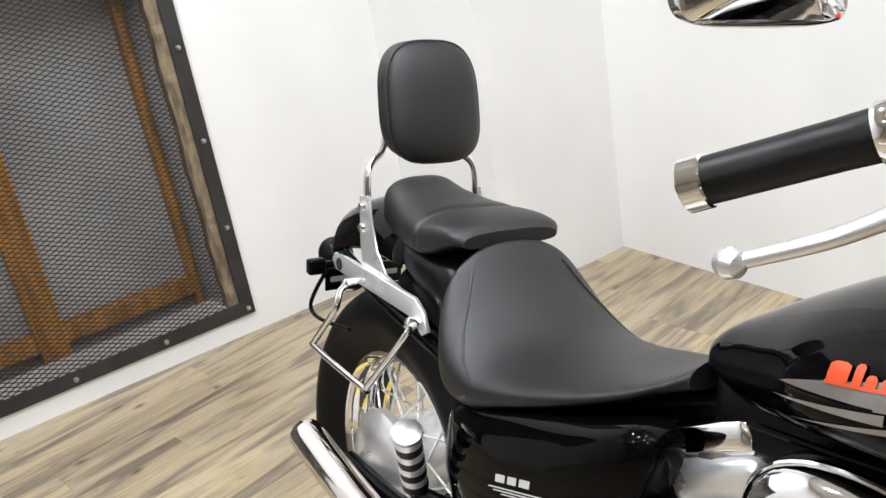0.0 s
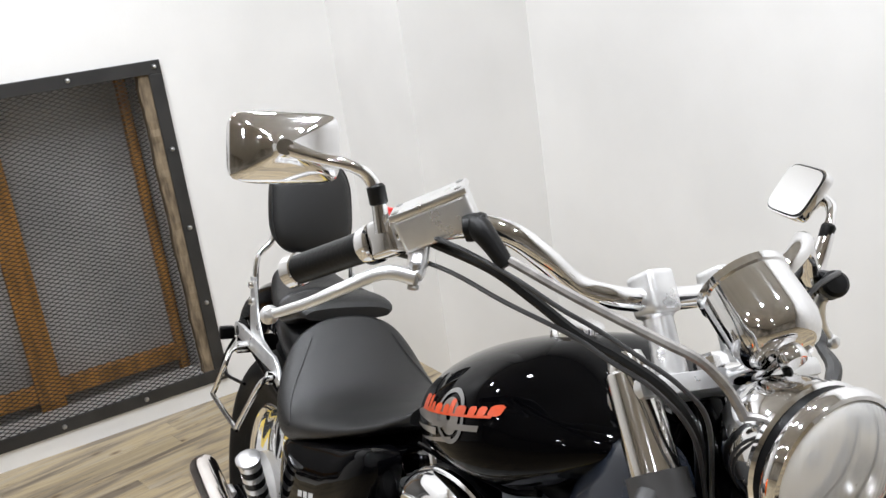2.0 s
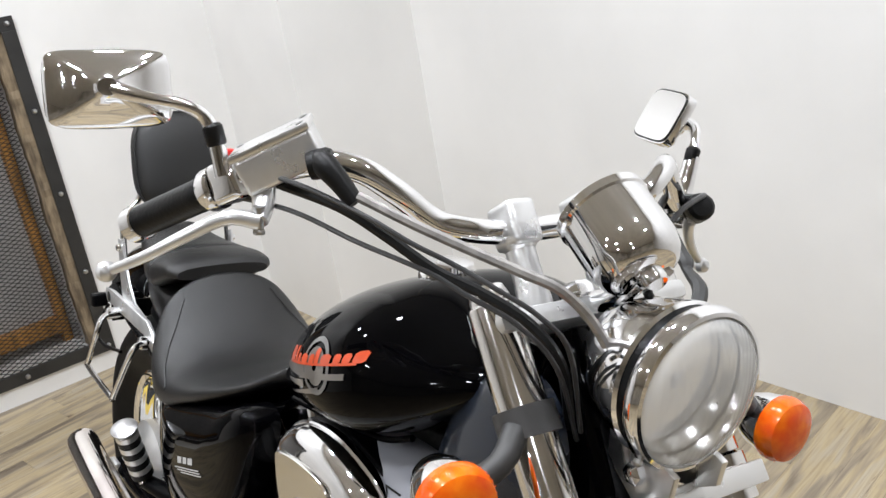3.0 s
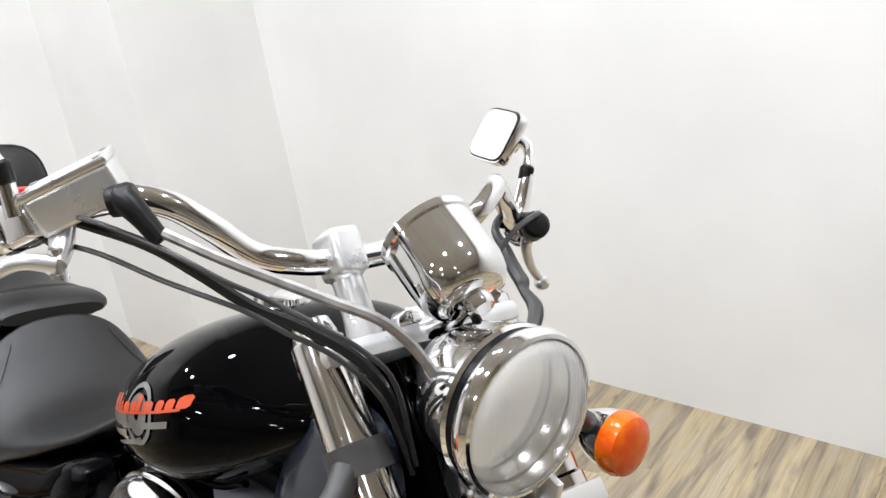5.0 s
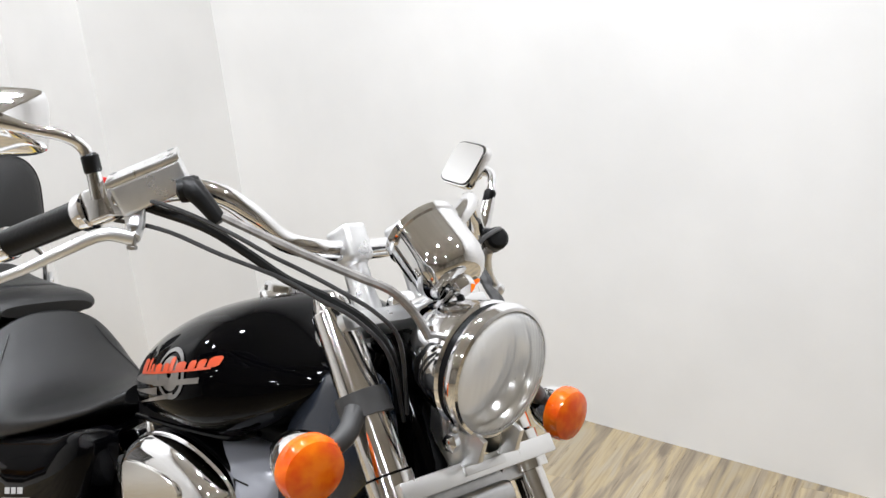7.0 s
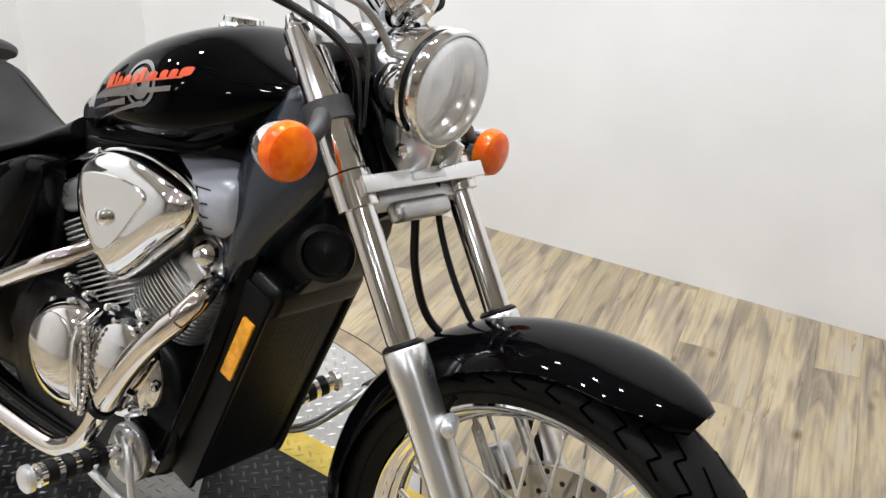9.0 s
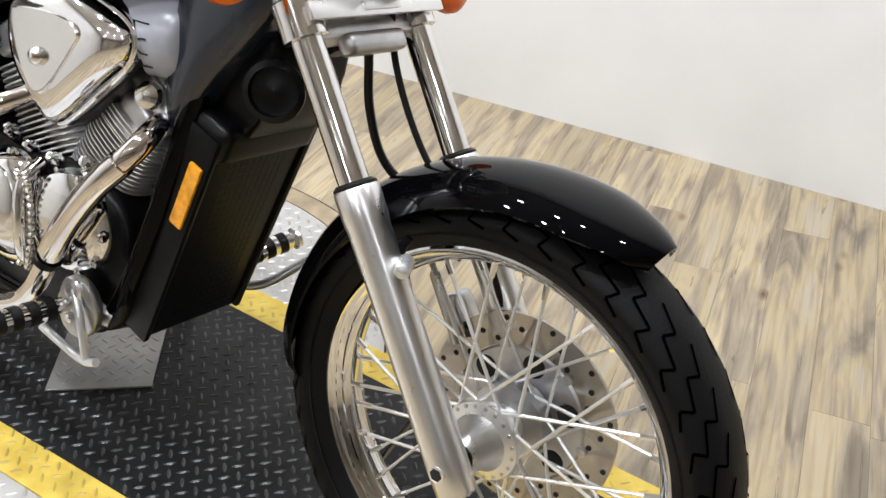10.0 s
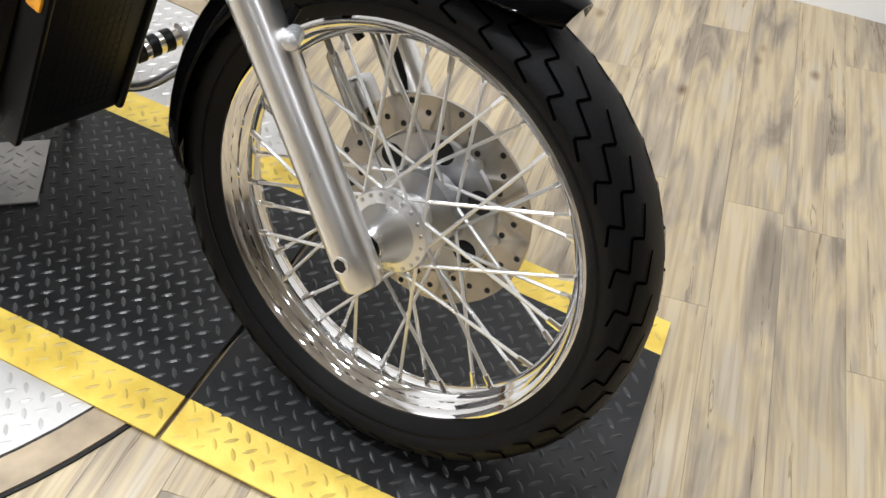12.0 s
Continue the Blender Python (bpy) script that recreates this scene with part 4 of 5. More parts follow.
fpart("sight_ring", lathe(B(), ((0.008, 0.0), (0.010, 0.001), (0.010, 0.003), (0.006, 0.002)), mcm @ Vector((-0.040, 0, 0)), mcm.to_3x3() @ Vector((-1, 0, 0)), 16), CHROME, mc)
fpart("hose_elbow", tube(B(), ((1.104, -0.236, 1.112), (1.117, -0.240, 1.119), (1.129, -0.240, 1.116), (1.141, -0.232, 1.102), (1.153, -0.2235, 1.085)), (0.0105, 0.0118, 0.0118, 0.0098, 0.0082), 14, 4), RUBBER, mc, "black rubber hose elbow")

fpart("elbow_collar", lathe(B(), ((0.006, -0.012), (0.0125, -0.011), (0.0135, -0.006), (0.0135, 0.008), (0.011, 0.012), (0.005, 0.013)), (1.119, -0.240, 1.117), (0.55, 0.80, 0.25), 20), RUBBER, mc)

# mirrors
for s in (-1, 1):
    hub = Vector((0.996, s * 0.392, 1.182))
    if s > 0:
        hub = Vector((1.002, 0.346, 1.118))
    stem = [(1.046, s * 0.305, 1.102), (1.0405, s * 0.310, 1.136), (1.037, s * 0.318, 1.156), (1.034, s * 0.336, 1.167), (1.018, s * 0.366, 1.174), hub] if s < 0 else [(1.052, 0.291, 1.025), (1.047, 0.301, 1.041), (1.042, 0.317, 1.079), (1.036, 0.327, 1.099), (1.022, 0.340, 1.113), hub]
    ms = fpart("mirror", tube(B(), stem, (0.0085, 0.0075, 0.0065, 0.006, 0.006, 0.009) if s < 0 else (0.012, 0.0115, 0.0095, 0.0065, 0.008, 0.009), 12, 5), CHROME, None, "rectangular chrome rear-view mirror")
    fpart("mirror_nut", lathe(B(), ((0.008, -0.008), (0.0095, -0.006), (0.0095, 0.010), (0.007, 0.013)), (1.0405, s * 0.310, 1.137) if s < 0 else (1.042, 0.316, 1.079), (-0.18, -0.17, 1) if s < 0 else (-0.1, 0.35, 1), 12), RUBBER, ms)
    # shell: a rounded rectangle that swells to the back; the left one is turned and resized to fit the camera's view
    if s < 0:
        fwd = Vector((0.93, s * 0.22, 0.10)).normalized()
        rt = Vector((0, 0, 1)).cross(fwd).normalized()
        up = fwd.cross(rt).normalized()
        wide, high = 0.97, 0.98
    else:
        rt = Vector((0.97, -0.19, -0.08)).normalized()
        up = Vector((-0.06, 0.49, 0.86))
        up = (up - rt * up.dot(rt)).normalized()
        fwd = up.cross(rt).normalized() * -1.0
        fwd = fwd if fwd.y > 0 else -fwd
        wide, high = 0.70, 1.03
        hub = Vector((0.986, 0.3270, 1.1220)) + fwd * 0.018
    mid = hub - fwd * 0.018

    def rr_ring(w, h, d, e=5.0, nn=40):
        out = []
        for k in range(nn):
            t = 2 * math.pi * k / nn
            cx, sy = math.cos(t), math.sin(t)
            out.append(mid + fwd * d + rt * (wide * w * math.copysign(abs(cx) ** (2 / e), cx)) + up * (high * h * math.copysign(abs(sy) ** (2 / e), sy)))
        return out

    fpart("mirror_shell", rings(B(), [rr_ring(0.0545, 0.0335, -0.014), rr_ring(0.0575, 0.0365, -0.013), rr_ring(0.0585, 0.0375, -0.006), rr_ring(0.0565, 0.0355, -0.001, 8), rr_ring(0.0540, 0.0330, 0.0015, 9), rr_ring(0.034, 0.022, 0.0095, 9), rr_ring(0.0135, 0.0105, 0.0175, 6), rr_ring(0.011, 0.009, 0.021, 2), rr_ring(0.009, 0.008, 0.028, 2)]), CHROME, ms, "chrome mirror shell")
    fpart("mirror_rim", rings(B(), [rr_ring(0.0560, 0.0350, -0.0138), rr_ring(0.0560, 0.0350, -0.0149)]), RUBBER, ms, "thin black mirror rim")
    fpart("mirror_glass", rings(B(), [rr_ring(0.0542, 0.0332, -0.0160), rr_ring(0.0542, 0.0332, -0.0146)]), MIRROR, ms, "clear mirror glass", False)

# cables and hoses from the controls to the steering head
cab = []
cab.append(("throttle_cable", [(1.012, -0.290, 1.106), (1.1025, -0.262, 1.100), (1.162, -0.225, 1.078), (1.203, -0.195, 1.0546), (1.226, -0.168, 1.038), (1.2595, -0.145, 1.020), (1.287, -0.12, 0.999), (1.298, -0.095, 0.966), (1.265, -0.05, 0.87)], 0.0025, CABLE))
cab.append(("throttle_cable", [(0.995, -0.298, 1.078), (1.094, -0.262, 1.073), (1.156, -0.225, 1.051), (1.212, -0.185, 1.030), (1.239, -0.16, 1.011), (1.268, -0.13, 0.989), (1.288, -0.10, 0.949), (1.260, -0.05, 0.86)], 0.0025, CABLE))
cab.append(("brake_hose", [(1.156, -0.222, 1.091), (1.198, -0.19, 1.070), (1.229, -0.155, 1.0505), (1.265, -0.125, 1.034), (1.292, -0.10, 1.019), (1.303, -0.07, 0.9845), (1.306, -0.05, 0.94), (1.315, -0.02, 0.80)], 0.0050, HOSE))
cab.append(("switch_wiring", [(1.0516, -0.258, 1.093), (1.113, -0.22, 1.075), (1.149, -0.19, 1.050), (1.184, -0.16, 1.022), (1.2155, -0.13, 1.004), (1.248, -0.10, 0.979), (1.2686, -0.08, 0.943), (1.25, -0.05, 0.87)], 0.0056, RUBBER))
cab.append(("clutch_cable", [(1.075, 0.292, 1.030), (1.0933, 0.286, 1.0395), (1.109, 0.25, 1.037), (1.1175, 0.22, 1.029), (1.126, 0.18, 1.005), (1.135, 0.155, 0.99), (1.16, 0.11, 0.965), (1.20, 0.07, 0.94), (1.22, 0.05, 0.84)], 0.0036, CABLE))
cab.append(("switch_wiring", [(1.060, 0.270, 1.048), (1.0904, 0.215, 1.0296), (1.114, 0.21, 1.008), (1.138, 0.20, 0.990), (1.155, 0.195, 0.979), (1.164, 0.19, 0.9706), (1.1895, 0.18, 0.961), (1.2005, 0.17, 0.950), (1.215, 0.145, 0.930), (1.25, 0.10, 0.90), (1.27, 0.05, 0.86)], (0.0045, 0.005, 0.0062, 0.0085, 0.0088, 0.0060, 0.0085, 0.0088, 0.007, 0.006, 0.006), CLAMP_RUBBER))
cab.append(("speedometer_cable", [(1.29, 0.0, 1.005), (1.30, 0.03, 0.94), (1.31, 0.05, 0.85), (1.335, 0.05, 0.74), (1.40, 0.055, 0.63), (1.48, 0.072, 0.56), (1.545, 0.085, 0.44), (1.585, 0.082, 0.35)], 0.0046, RUBBER))
cab.append(("front_brake_hose", [(1.325, 0.005, 0.755), (1.325, 0.02, 0.68), (1.345, 0.04, 0.61), (1.40, 0.07, 0.56), (1.46, 0.085, 0.50)], 0.006, RUBBER))
for name, pts, r, mt in cab:
    fpart(name, tube(B(), pts, r, 8, 6), mt, None, "dull steel braided brake hose" if mt is HOSE else "dark sheathed control cable")
cal = fpart("brake_caliper", box(B(), (0.040, 0.040, 0.072), Matrix.Translation((1.474, 0.086, 0.418)) @ Matrix.Rotation(radians(-35), 4, "Y"), 0.012, 3), CASTING, None, "cast grey brake caliper")
fpart("caliper_pin", lathe(B(), ((0.008, -0.05), (0.008, 0.05), (0.005, 0.055), (0.001, 0.056)), (1.47, 0.05, 0.44), FDIR, 10), BOLT_ZINC, cal)


# -- tank
def section_loft(rows, n=40, e=2.4):
    """Rings along x: (x, half width, top, bottom, e_top, e_bottom)."""
    loops = []
    for x, w, zt, zb, et, eb in rows:
        zc = zb + (zt - zb) * 0.42
        lp = []
        for k in range(n):
            t = 2 * math.pi * k / n
            c, s = math.cos(t), math.sin(t)
            ex = et if s > 0 else eb
            hh = (zt - zc) if s > 0 else (zc - zb)
            lp.append(Vector((x, w * math.copysign(abs(c) ** (2 / ex), c), zc + hh * math.copysign(abs(s) ** (2 / ex), s))))
        loops.append(lp)
    return loops


def interp_rows(rows, k=4):
    """Smooth rows of numbers in between."""
    out = []
    ext = [rows[0]] + list(rows) + [rows[-1]]
    for i in range(1, len(ext) - 2):
        p0, p1, p2, p3 = ext[i - 1:i + 3]
        for s in range(k):
            t = s / k
            out.append([0.5 * (2 * b + (c - a) * t + (2 * a - 5 * b + 4 * c - d) * t * t + (3 * b - a - 3 * c + d) * t ** 3) for a, b, c, d in zip(p0, p1, p2, p3)])
    return out + [list(rows[-1])]


TANK = [(0.66, 0.026, 0.786, 0.768, 2.1, 3), (0.685, 0.060, 0.809, 0.750, 2.1, 3.3), (0.725, 0.080, 0.836, 0.746, 2.0, 3.4), (0.785, 0.114, 0.874, 0.750, 1.95, 3.4), (0.86, 0.156, 0.915, 0.768, 2.0, 3.4),
        (0.95, 0.185, 0.948, 0.784, 2.2, 3.4), (1.03, 0.186, 0.964, 0.792, 2.2, 3.4), (1.095, 0.158, 0.945, 0.818, 2.0, 3.3), (1.145, 0.124, 0.925, 0.852, 2.0, 3.2), (1.175, 0.094, 0.911, 0.875, 2, 3), (1.185, 0.051, 0.903, 0.881, 2, 3)]
TANK_ROWS = interp_rows(TANK, 4)
tank = bpart("fuel_tank", rings(B(), section_loft(TANK_ROWS, 48)), PAINT, None, "glossy black teardrop fuel tank")


def tank_side(x, z, out=0.0012):
    """The right side of the tank at x, z."""
    for a, b in zip(TANK_ROWS, TANK_ROWS[1:]):
        if a[0] <= x <= b[0]:
            f = (x - a[0]) / (b[0] - a[0])
            _, w, zt, zb, et, eb = [p + (q - p) * f for p, q in zip(a, b)]
            zc = zb + (zt - zb) * 0.42
            s = (z - zc) / ((zt - zc) if z > zc else (zc - zb))
            e = et if z > zc else eb
            s = max(-0.98, min(0.98, s))
            return Vector((x, -w * (1 - abs(s) ** e) ** (1 / e) - out, z))
    return Vector((x, -0.1, z))


def decal(name, outline, out, mat, label="", n=5):
    """A thin patch on the tank's side, from a strip of (x, low z, high z)."""
    bm = B()
    cols = [[bm.verts.new(tank_side(x, lo + (hi - lo) * j / n, out)) for j in range(n + 1)] for x, lo, hi in outline]
    for c0, c1 in zip(cols, cols[1:]):
        for j in range(n):
            bm.faces.new((c0[j], c1[j], c1[j + 1], c0[j + 1]))
    return bpart(name, bm, mat, tank, label)


def strip(x0, x1, f_lo, f_hi, n=14):
    return [(x0 + (x1 - x0) * i / n, f_lo(x0 + (x1 - x0) * i / n), f_hi(x0 + (x1 - x0) * i / n)) for i in range(n + 1)]


slope = lambda x: 0.8495 + (x - 0.894) * 0.27
# pale flame streaks and a ring behind the badge word
decal("flame_stripe", strip(0.835, 0.985, lambda x: slope(x) - 0.010 - 0.006 * (x - 0.835) / 0.15, lambda x: slope(x) - 0.010 + 0.022 * ((x - 0.835) / 0.15) ** 0.8), 0.0010, SILVER_DECAL, "pale silver flame stripe")
decal("flame_stripe", strip(0.825, 0.96, lambda x: slope(x) - 0.024 - 0.003 * (x - 0.825) / 0.13, lambda x: slope(x) - 0.024 + 0.006 * ((x - 0.825) / 0.13)), 0.0010, SILVER_DECAL, "pale silver flame stripe")
decal("flame_stripe", strip(0.85, 1.00, lambda x: slope(x) - 0.042 + 0.01 * (x - 0.85) / 0.15, lambda x: slope(x) - 0.042 + 0.01 * (x - 0.85) / 0.15 + 0.007 * ((x - 0.85) / 0.15)), 0.0010, SILVER_DECAL, "pale silver flame stripe")
RCX, RCZ, RR = 0.990, 0.874, 0.031
bm = B()
prev = None
for k in range(41):
    t = 2 * math.pi * k / 40
    cur = [bm.verts.new(tank_side(RCX + r * math.cos(t), RCZ + r * math.sin(t), 0.0016)) for r in (RR, RR - 0.005)]
    if prev:
        bm.faces.new((prev[0], cur[0], cur[1], prev[1]))
    prev = cur
bm2 = B()
rim_loop = [[bm2.verts.new(tank_side(RCX + r * math.cos(2 * math.pi * k / 32), RCZ + r * math.sin(2 * math.pi * k / 32), 0.0013)) for k in range(32)] for r in (0.021, 0.013, 0.005)]
for outer, inner in zip(rim_loop, rim_loop[1:]):
    for k in range(32):
        bm2.faces.new((outer[k], outer[(k + 1) % 32], inner[(k + 1) % 32], inner[k]))
bpart("badge_disc", bm2, SILVER_DECAL, tank, "pale disc behind the badge")
bpart("badge_ring", bm, RING_DECAL, tank, "thin silver ring")
# orange badge word, kept as slanted plain blocks
word = [(0.897, 0.0234, 0.021), (0.9251, 0.0094, 0.022), (0.938, 0.0105, 0.013), (0.9532, 0.0175, 0.013), (0.9754, 0.0117, 0.013), (0.9883, 0.0094, 0.021), (1.0023, 0.0175, 0.013), (1.0245, 0.0105, 0.013), (1.0374, 0.0105, 0.013), (1.0503, 0.014, 0.015)]
for x, w, h in word:
    decal("badge_block", [(x + w * i / 4, slope(x + w * i / 4) + 0.0015 + (0.002 if i in (0, 4) else 0), slope(x + w * i / 4) + 0.0015 + h * 0.82 - (0.0025 if i in (0, 4) else 0)) for i in range(5)], 0.0022, ORANGE, "orange badge block", 3)
decal("badge_line", strip(0.896, 1.056, lambda x: slope(x) - 0.0005, lambda x: slope(x) + 0.0025), 0.0021, ORANGE, "orange badge underline", 2)
decal("badge_shadow", strip(0.95, 1.045, lambda x: slope(x) - 0.016, lambda x: slope(x) - 0.009), 0.0019, SILVER_DECAL, "small pale badge line", 2)
# filler cap and tank seam
fc = bpart("filler_cap", lathe(B(), ((0.036, -0.004), (0.036, 0.004), (0.033, 0.008), (0.031, 0.009), (0.030, 0.016), (0.024, 0.019), (0.001, 0.020)), (0.984, -0.010, 0.9535), (0.0, 0, 1), 28), CHROME, tank, "chrome fuel filler cap")
bpart("tank_seam", tube(B(), [(x, -0.118, z) for x, z in ((0.79, 0.755), (0.85, 0.761), (0.92, 0.769), (1.02, 0.785), (1.08, 0.808))], 0.004, 8, 4), PAINT, tank)

# -- seats
SEAT = [(0.230, 0.072, 0.782, 0.725, 2.2, 3.4), (0.243, 0.114, 0.796, 0.668, 2.2, 4.2), (0.262, 0.139, 0.776, 0.630, 2.15, 4.6), (0.30, 0.159, 0.733, 0.598, 2.0, 4.8), (0.36, 0.164, 0.691, 0.596, 1.98, 4.7), (0.43, 0.157, 0.682, 0.624, 2.1, 4.6),
        (0.50, 0.146, 0.693, 0.651, 2.3, 4.5), (0.56, 0.129, 0.707, 0.677, 2.35, 4.4), (0.61, 0.110, 0.726, 0.699, 2.4, 4.2), (0.65, 0.092, 0.747, 0.721, 2.4, 3.8), (0.675, 0.075, 0.768, 0.730, 2.4, 3.6)]
seat = bpart("rider_seat", rings(B(), section_loft(interp_rows(SEAT, 7), 64)), VINYL, None, "black vinyl rider seat")
PIL = [(-0.040, 0.060, 0.836, 0.790, 2.6, 3.5), (-0.032, 0.070, 0.8455, 0.772, 2.8, 4.4), (-0.02, 0.0735, 0.848, 0.758, 2.8, 5), (0.02, 0.083, 0.837, 0.755, 2.7, 5), (0.08, 0.099, 0.829, 0.755, 2.7, 5), (0.125, 0.108, 0.8285, 0.756, 2.6, 4.8), (0.139, 0.1085, 0.8225, 0.756, 2.6, 4.7), (0.153, 0.1105, 0.8285, 0.758, 2.7, 4.4),
       (0.195, 0.1055, 0.8285, 0.774, 3.0, 3.8), (0.225, 0.1005, 0.823, 0.786, 2.8, 3.3), (0.240, 0.088, 0.812, 0.787, 2.7, 3)]
pil = bpart("pillion_seat", rings(B(), section_loft(interp_rows(PIL, 6), 56)), VINYL, None, "black vinyl pillion seat")
bpart("seat_base", rings(B(), section_loft(interp_rows([(-0.03, 0.068, 0.775, 0.735, 3, 3), (0.10, 0.096, 0.770, 0.70, 3, 3), (0.20, 0.106, 0.772, 0.66, 3, 3), (0.245, 0.108, 0.745, 0.64, 3, 3), (0.29, 0.120, 0.66, 0.615, 3, 3), (0.40, 0.125, 0.635, 0.603, 3, 3)], 3), 28)), SATIN_BLACK, pil)
# rider seat seam lines, running over the shoulder of the seat
SEAT_ROWS = interp_rows(SEAT, 4)


def seat_point(x, turn, side):
    """A point on the seat's skin at x, turn radians up from its widest line."""
    row = min(SEAT_ROWS, key=lambda r: abs(r[0] - x))
    _, w, zt, zb, et, eb = row
    zc = zb + (zt - zb) * 0.42
    return Vector((row[0], side * w * math.cos(turn) ** (2 / et), zc + (zt - zc) * math.sin(turn) ** (2 / et)))


for s in (-1, 1):
    bpart("seat_seam", tube(B(), [seat_point(x, u, s) for x, u in ((0.262, 0.95), (0.29, 0.80), (0.32, 0.62), (0.35, 0.42), (0.37, 0.2), (0.38, 0.05))], 0.0018, 6, 4), VINYL, seat)


# -- backrest pad on its bars
def pad_ring(w, h, x, e=3.2, n=44):
    out = []
    for k in range(n):
        t = 2 * math.pi * k / n
        c, s = math.cos(t), math.sin(t)
        yy = w * math.copysign(abs(c) ** (2 / e), c) * (1.0 - 0.06 * s)
        zz = h * math.copysign(abs(s) ** (2 / e), s)
        out.append(Vector((x - 0.2 * zz, yy, zz)))
    return out


PADC = Vector((-0.012, 0.005, 0.978))
loops = [[PADC + p for p in pad_ring(w, h, x, e)] for w, h, x, e in ((0.080, 0.090, -0.030, 3.2), (0.087, 0.097, -0.026, 3.2), (0.089, 0.099, -0.012, 3.2), (0.0895, 0.0995, 0.004, 3.2), (0.087, 0.098, 0.014, 3.2), (0.081, 0.092, 0.0215, 3.1), (0.071, 0.082, 0.0265, 3.0), (0.057, 0.067, 0.0305, 2.8), (0.040, 0.049, 0.0332, 2.5), (0.022, 0.027, 0.0345, 2.2), (0.006, 0.008, 0.0350, 2.0))]
pad = bpart("backrest_pad", rings(B(), loops), VINYL, None, "black padded passenger backrest")
bpart("pad_piping", tube(B(), [p + Vector((0.006, 0, 0)) for p in loops[3]] + [loops[3][0] + Vector((0.006, 0, 0))], 0.0022, 6, 1), VINYL, pad)
for s in (-1, 1):
    rail = bpart("backrest_bar", tube(B(), ((-0.045, s * 0.055, 1.00), (-0.042, s * 0.066, 0.905), (-0.034, s * 0.092, 0.878), (-0.024, s * 0.106, 0.86), (-0.018, s * 0.110, 0.82), (-0.015, s * 0.110, 0.775)), 0.0065, 10, 5), CHROME, None, "chrome backrest bar")
    side = bpart("backrest_bracket", extrude_outline(B(), [(-0.034, 0.822), (-0.004, 0.825), (0.006, 0.78), (0.022, 0.738), (0.055, 0.704), (0.12, 0.694), (0.12, 0.675), (-0.015, 0.675), (-0.028, 0.74)], s * 0.114 - 0.003, s * 0.114 + 0.003, 0.0012), SATIN, None, "bright steel backrest side plate")
    for z in (0.806, 0.769):
        bpart("bracket_bolt", lathe(B(), ((0.009, 0), (0.009, 0.003), (0.006, 0.008), (0.001, 0.009)), (-0.018, s * 0.117, z), (0, s, 0), 10), CHROME, side)
    # bright strut along the mudguard, and the bag guard hoop
    railp = bpart("fender_strut", extrude_outline(B(), [(-0.122, 0.69), (-0.112, 0.703), (-0.09, 0.705), (0.165, 0.699), (0.19, 0.684), (0.205, 0.655), (0.19, 0.645), (0.15, 0.668), (-0.06, 0.673), (-0.108, 0.674)], s * 0.121 - 0.004, s * 0.121 + 0.004, 0.0015), SATIN, None, "bright flat mudguard strut")
    bpart("strut_slot", lathe(B(), ((0.011, 0), (0.011, 0.001), (0.001, 0.0012)), (-0.092, s * 0.125, 0.687), (0, s, 0), 16), GAP_SHADE, railp)
    hoop = [(-0.029, s * 0.128, 0.668), (-0.02, s * 0.158, 0.664), (-0.005, s * 0.176, 0.635), (-0.082, s * 0.176, 0.556), (-0.076, s * 0.178, 0.544), (0.112, s * 0.184, 0.543), (0.128, s * 0.182, 0.552), (0.212, s * 0.170, 0.655), (0.20, s * 0.150, 0.667), (0.18, s * 0.128, 0.662)]
    bpart("bag_guard", tube(B(), hoop, 0.0058, 10, 4), CHROME, None, "chrome bag guard hoop")
    bpart("guard_boss", lathe(B(), ((0.010, -0.01), (0.013, 0.0), (0.013, 0.014), (0.008, 0.018), (0.001, 0.019)), (0.18, s * 0.128, 0.662), (0, s, 0), 14), CHROME, railp)
    bpart("guard_boss", lathe(B(), ((0.010, -0.01), (0.012, 0.0), (0.012, 0.018), (0.007, 0.022), (0.001, 0.023)), (-0.029, s * 0.128, 0.668), (0, s, 0), 14), CHROME, railp)

# -- rear mudguard, lamp bracket, plate carrier
rg = bpart("rear_mudguard", mudguard((0.0, 0, 0.325), 0.487, radians(80), radians(120), 0.098, 0.085, 40, 0.004, 0.96, 0.72), PAINT, None, "glossy black rear mudguard")
bpart("inner_mudguard", mudguard((0.02, 0, 0.335), 0.392, radians(0), radians(88), 0.085, 0.045, 30, 0.004, 0.95, 0.9), SATIN_BLACK, rg, "plain black inner mudguard")
bpart("tail_light", lathe(B(), ((0.02, 0.0), (0.032, 0.012), (0.036, 0.04), (0.03, 0.055), (0.001, 0.06)), (-0.330, 0.0, 0.62), (-1, 0, 0.1), 24), SATIN_BLACK, rg)
for s in (-1, 1):
    bpart("rear_indicator", box(B(), (0.020, 0.034, 0.030), Matrix.Translation((-0.205, s * 0.118, 0.652)), 0.006, 3), SATIN_BLACK, rg, "dark rear indicator")
    bpart("indicator_stalk", rod(B(), (-0.215, s * 0.03, 0.650), (-0.205, s * 0.105, 0.652), 0.008, 10), SATIN_BLACK, rg)
plate_h = bpart("plate_bracket", box(B(), (0.004, 0.17, 0.045), Matrix.Translation((-0.235, 0.0, 0.612)), 0.002), SATIN_BLACK, rg, "black number plate bracket")
for y in (-0.05, 0.05):
    bpart("bracket_slot", box(B(), (0.0065, 0.05, 0.012), Matrix.Translation((-0.235, y, 0.612)), 0.003), WHITE_DECAL, plate_h)
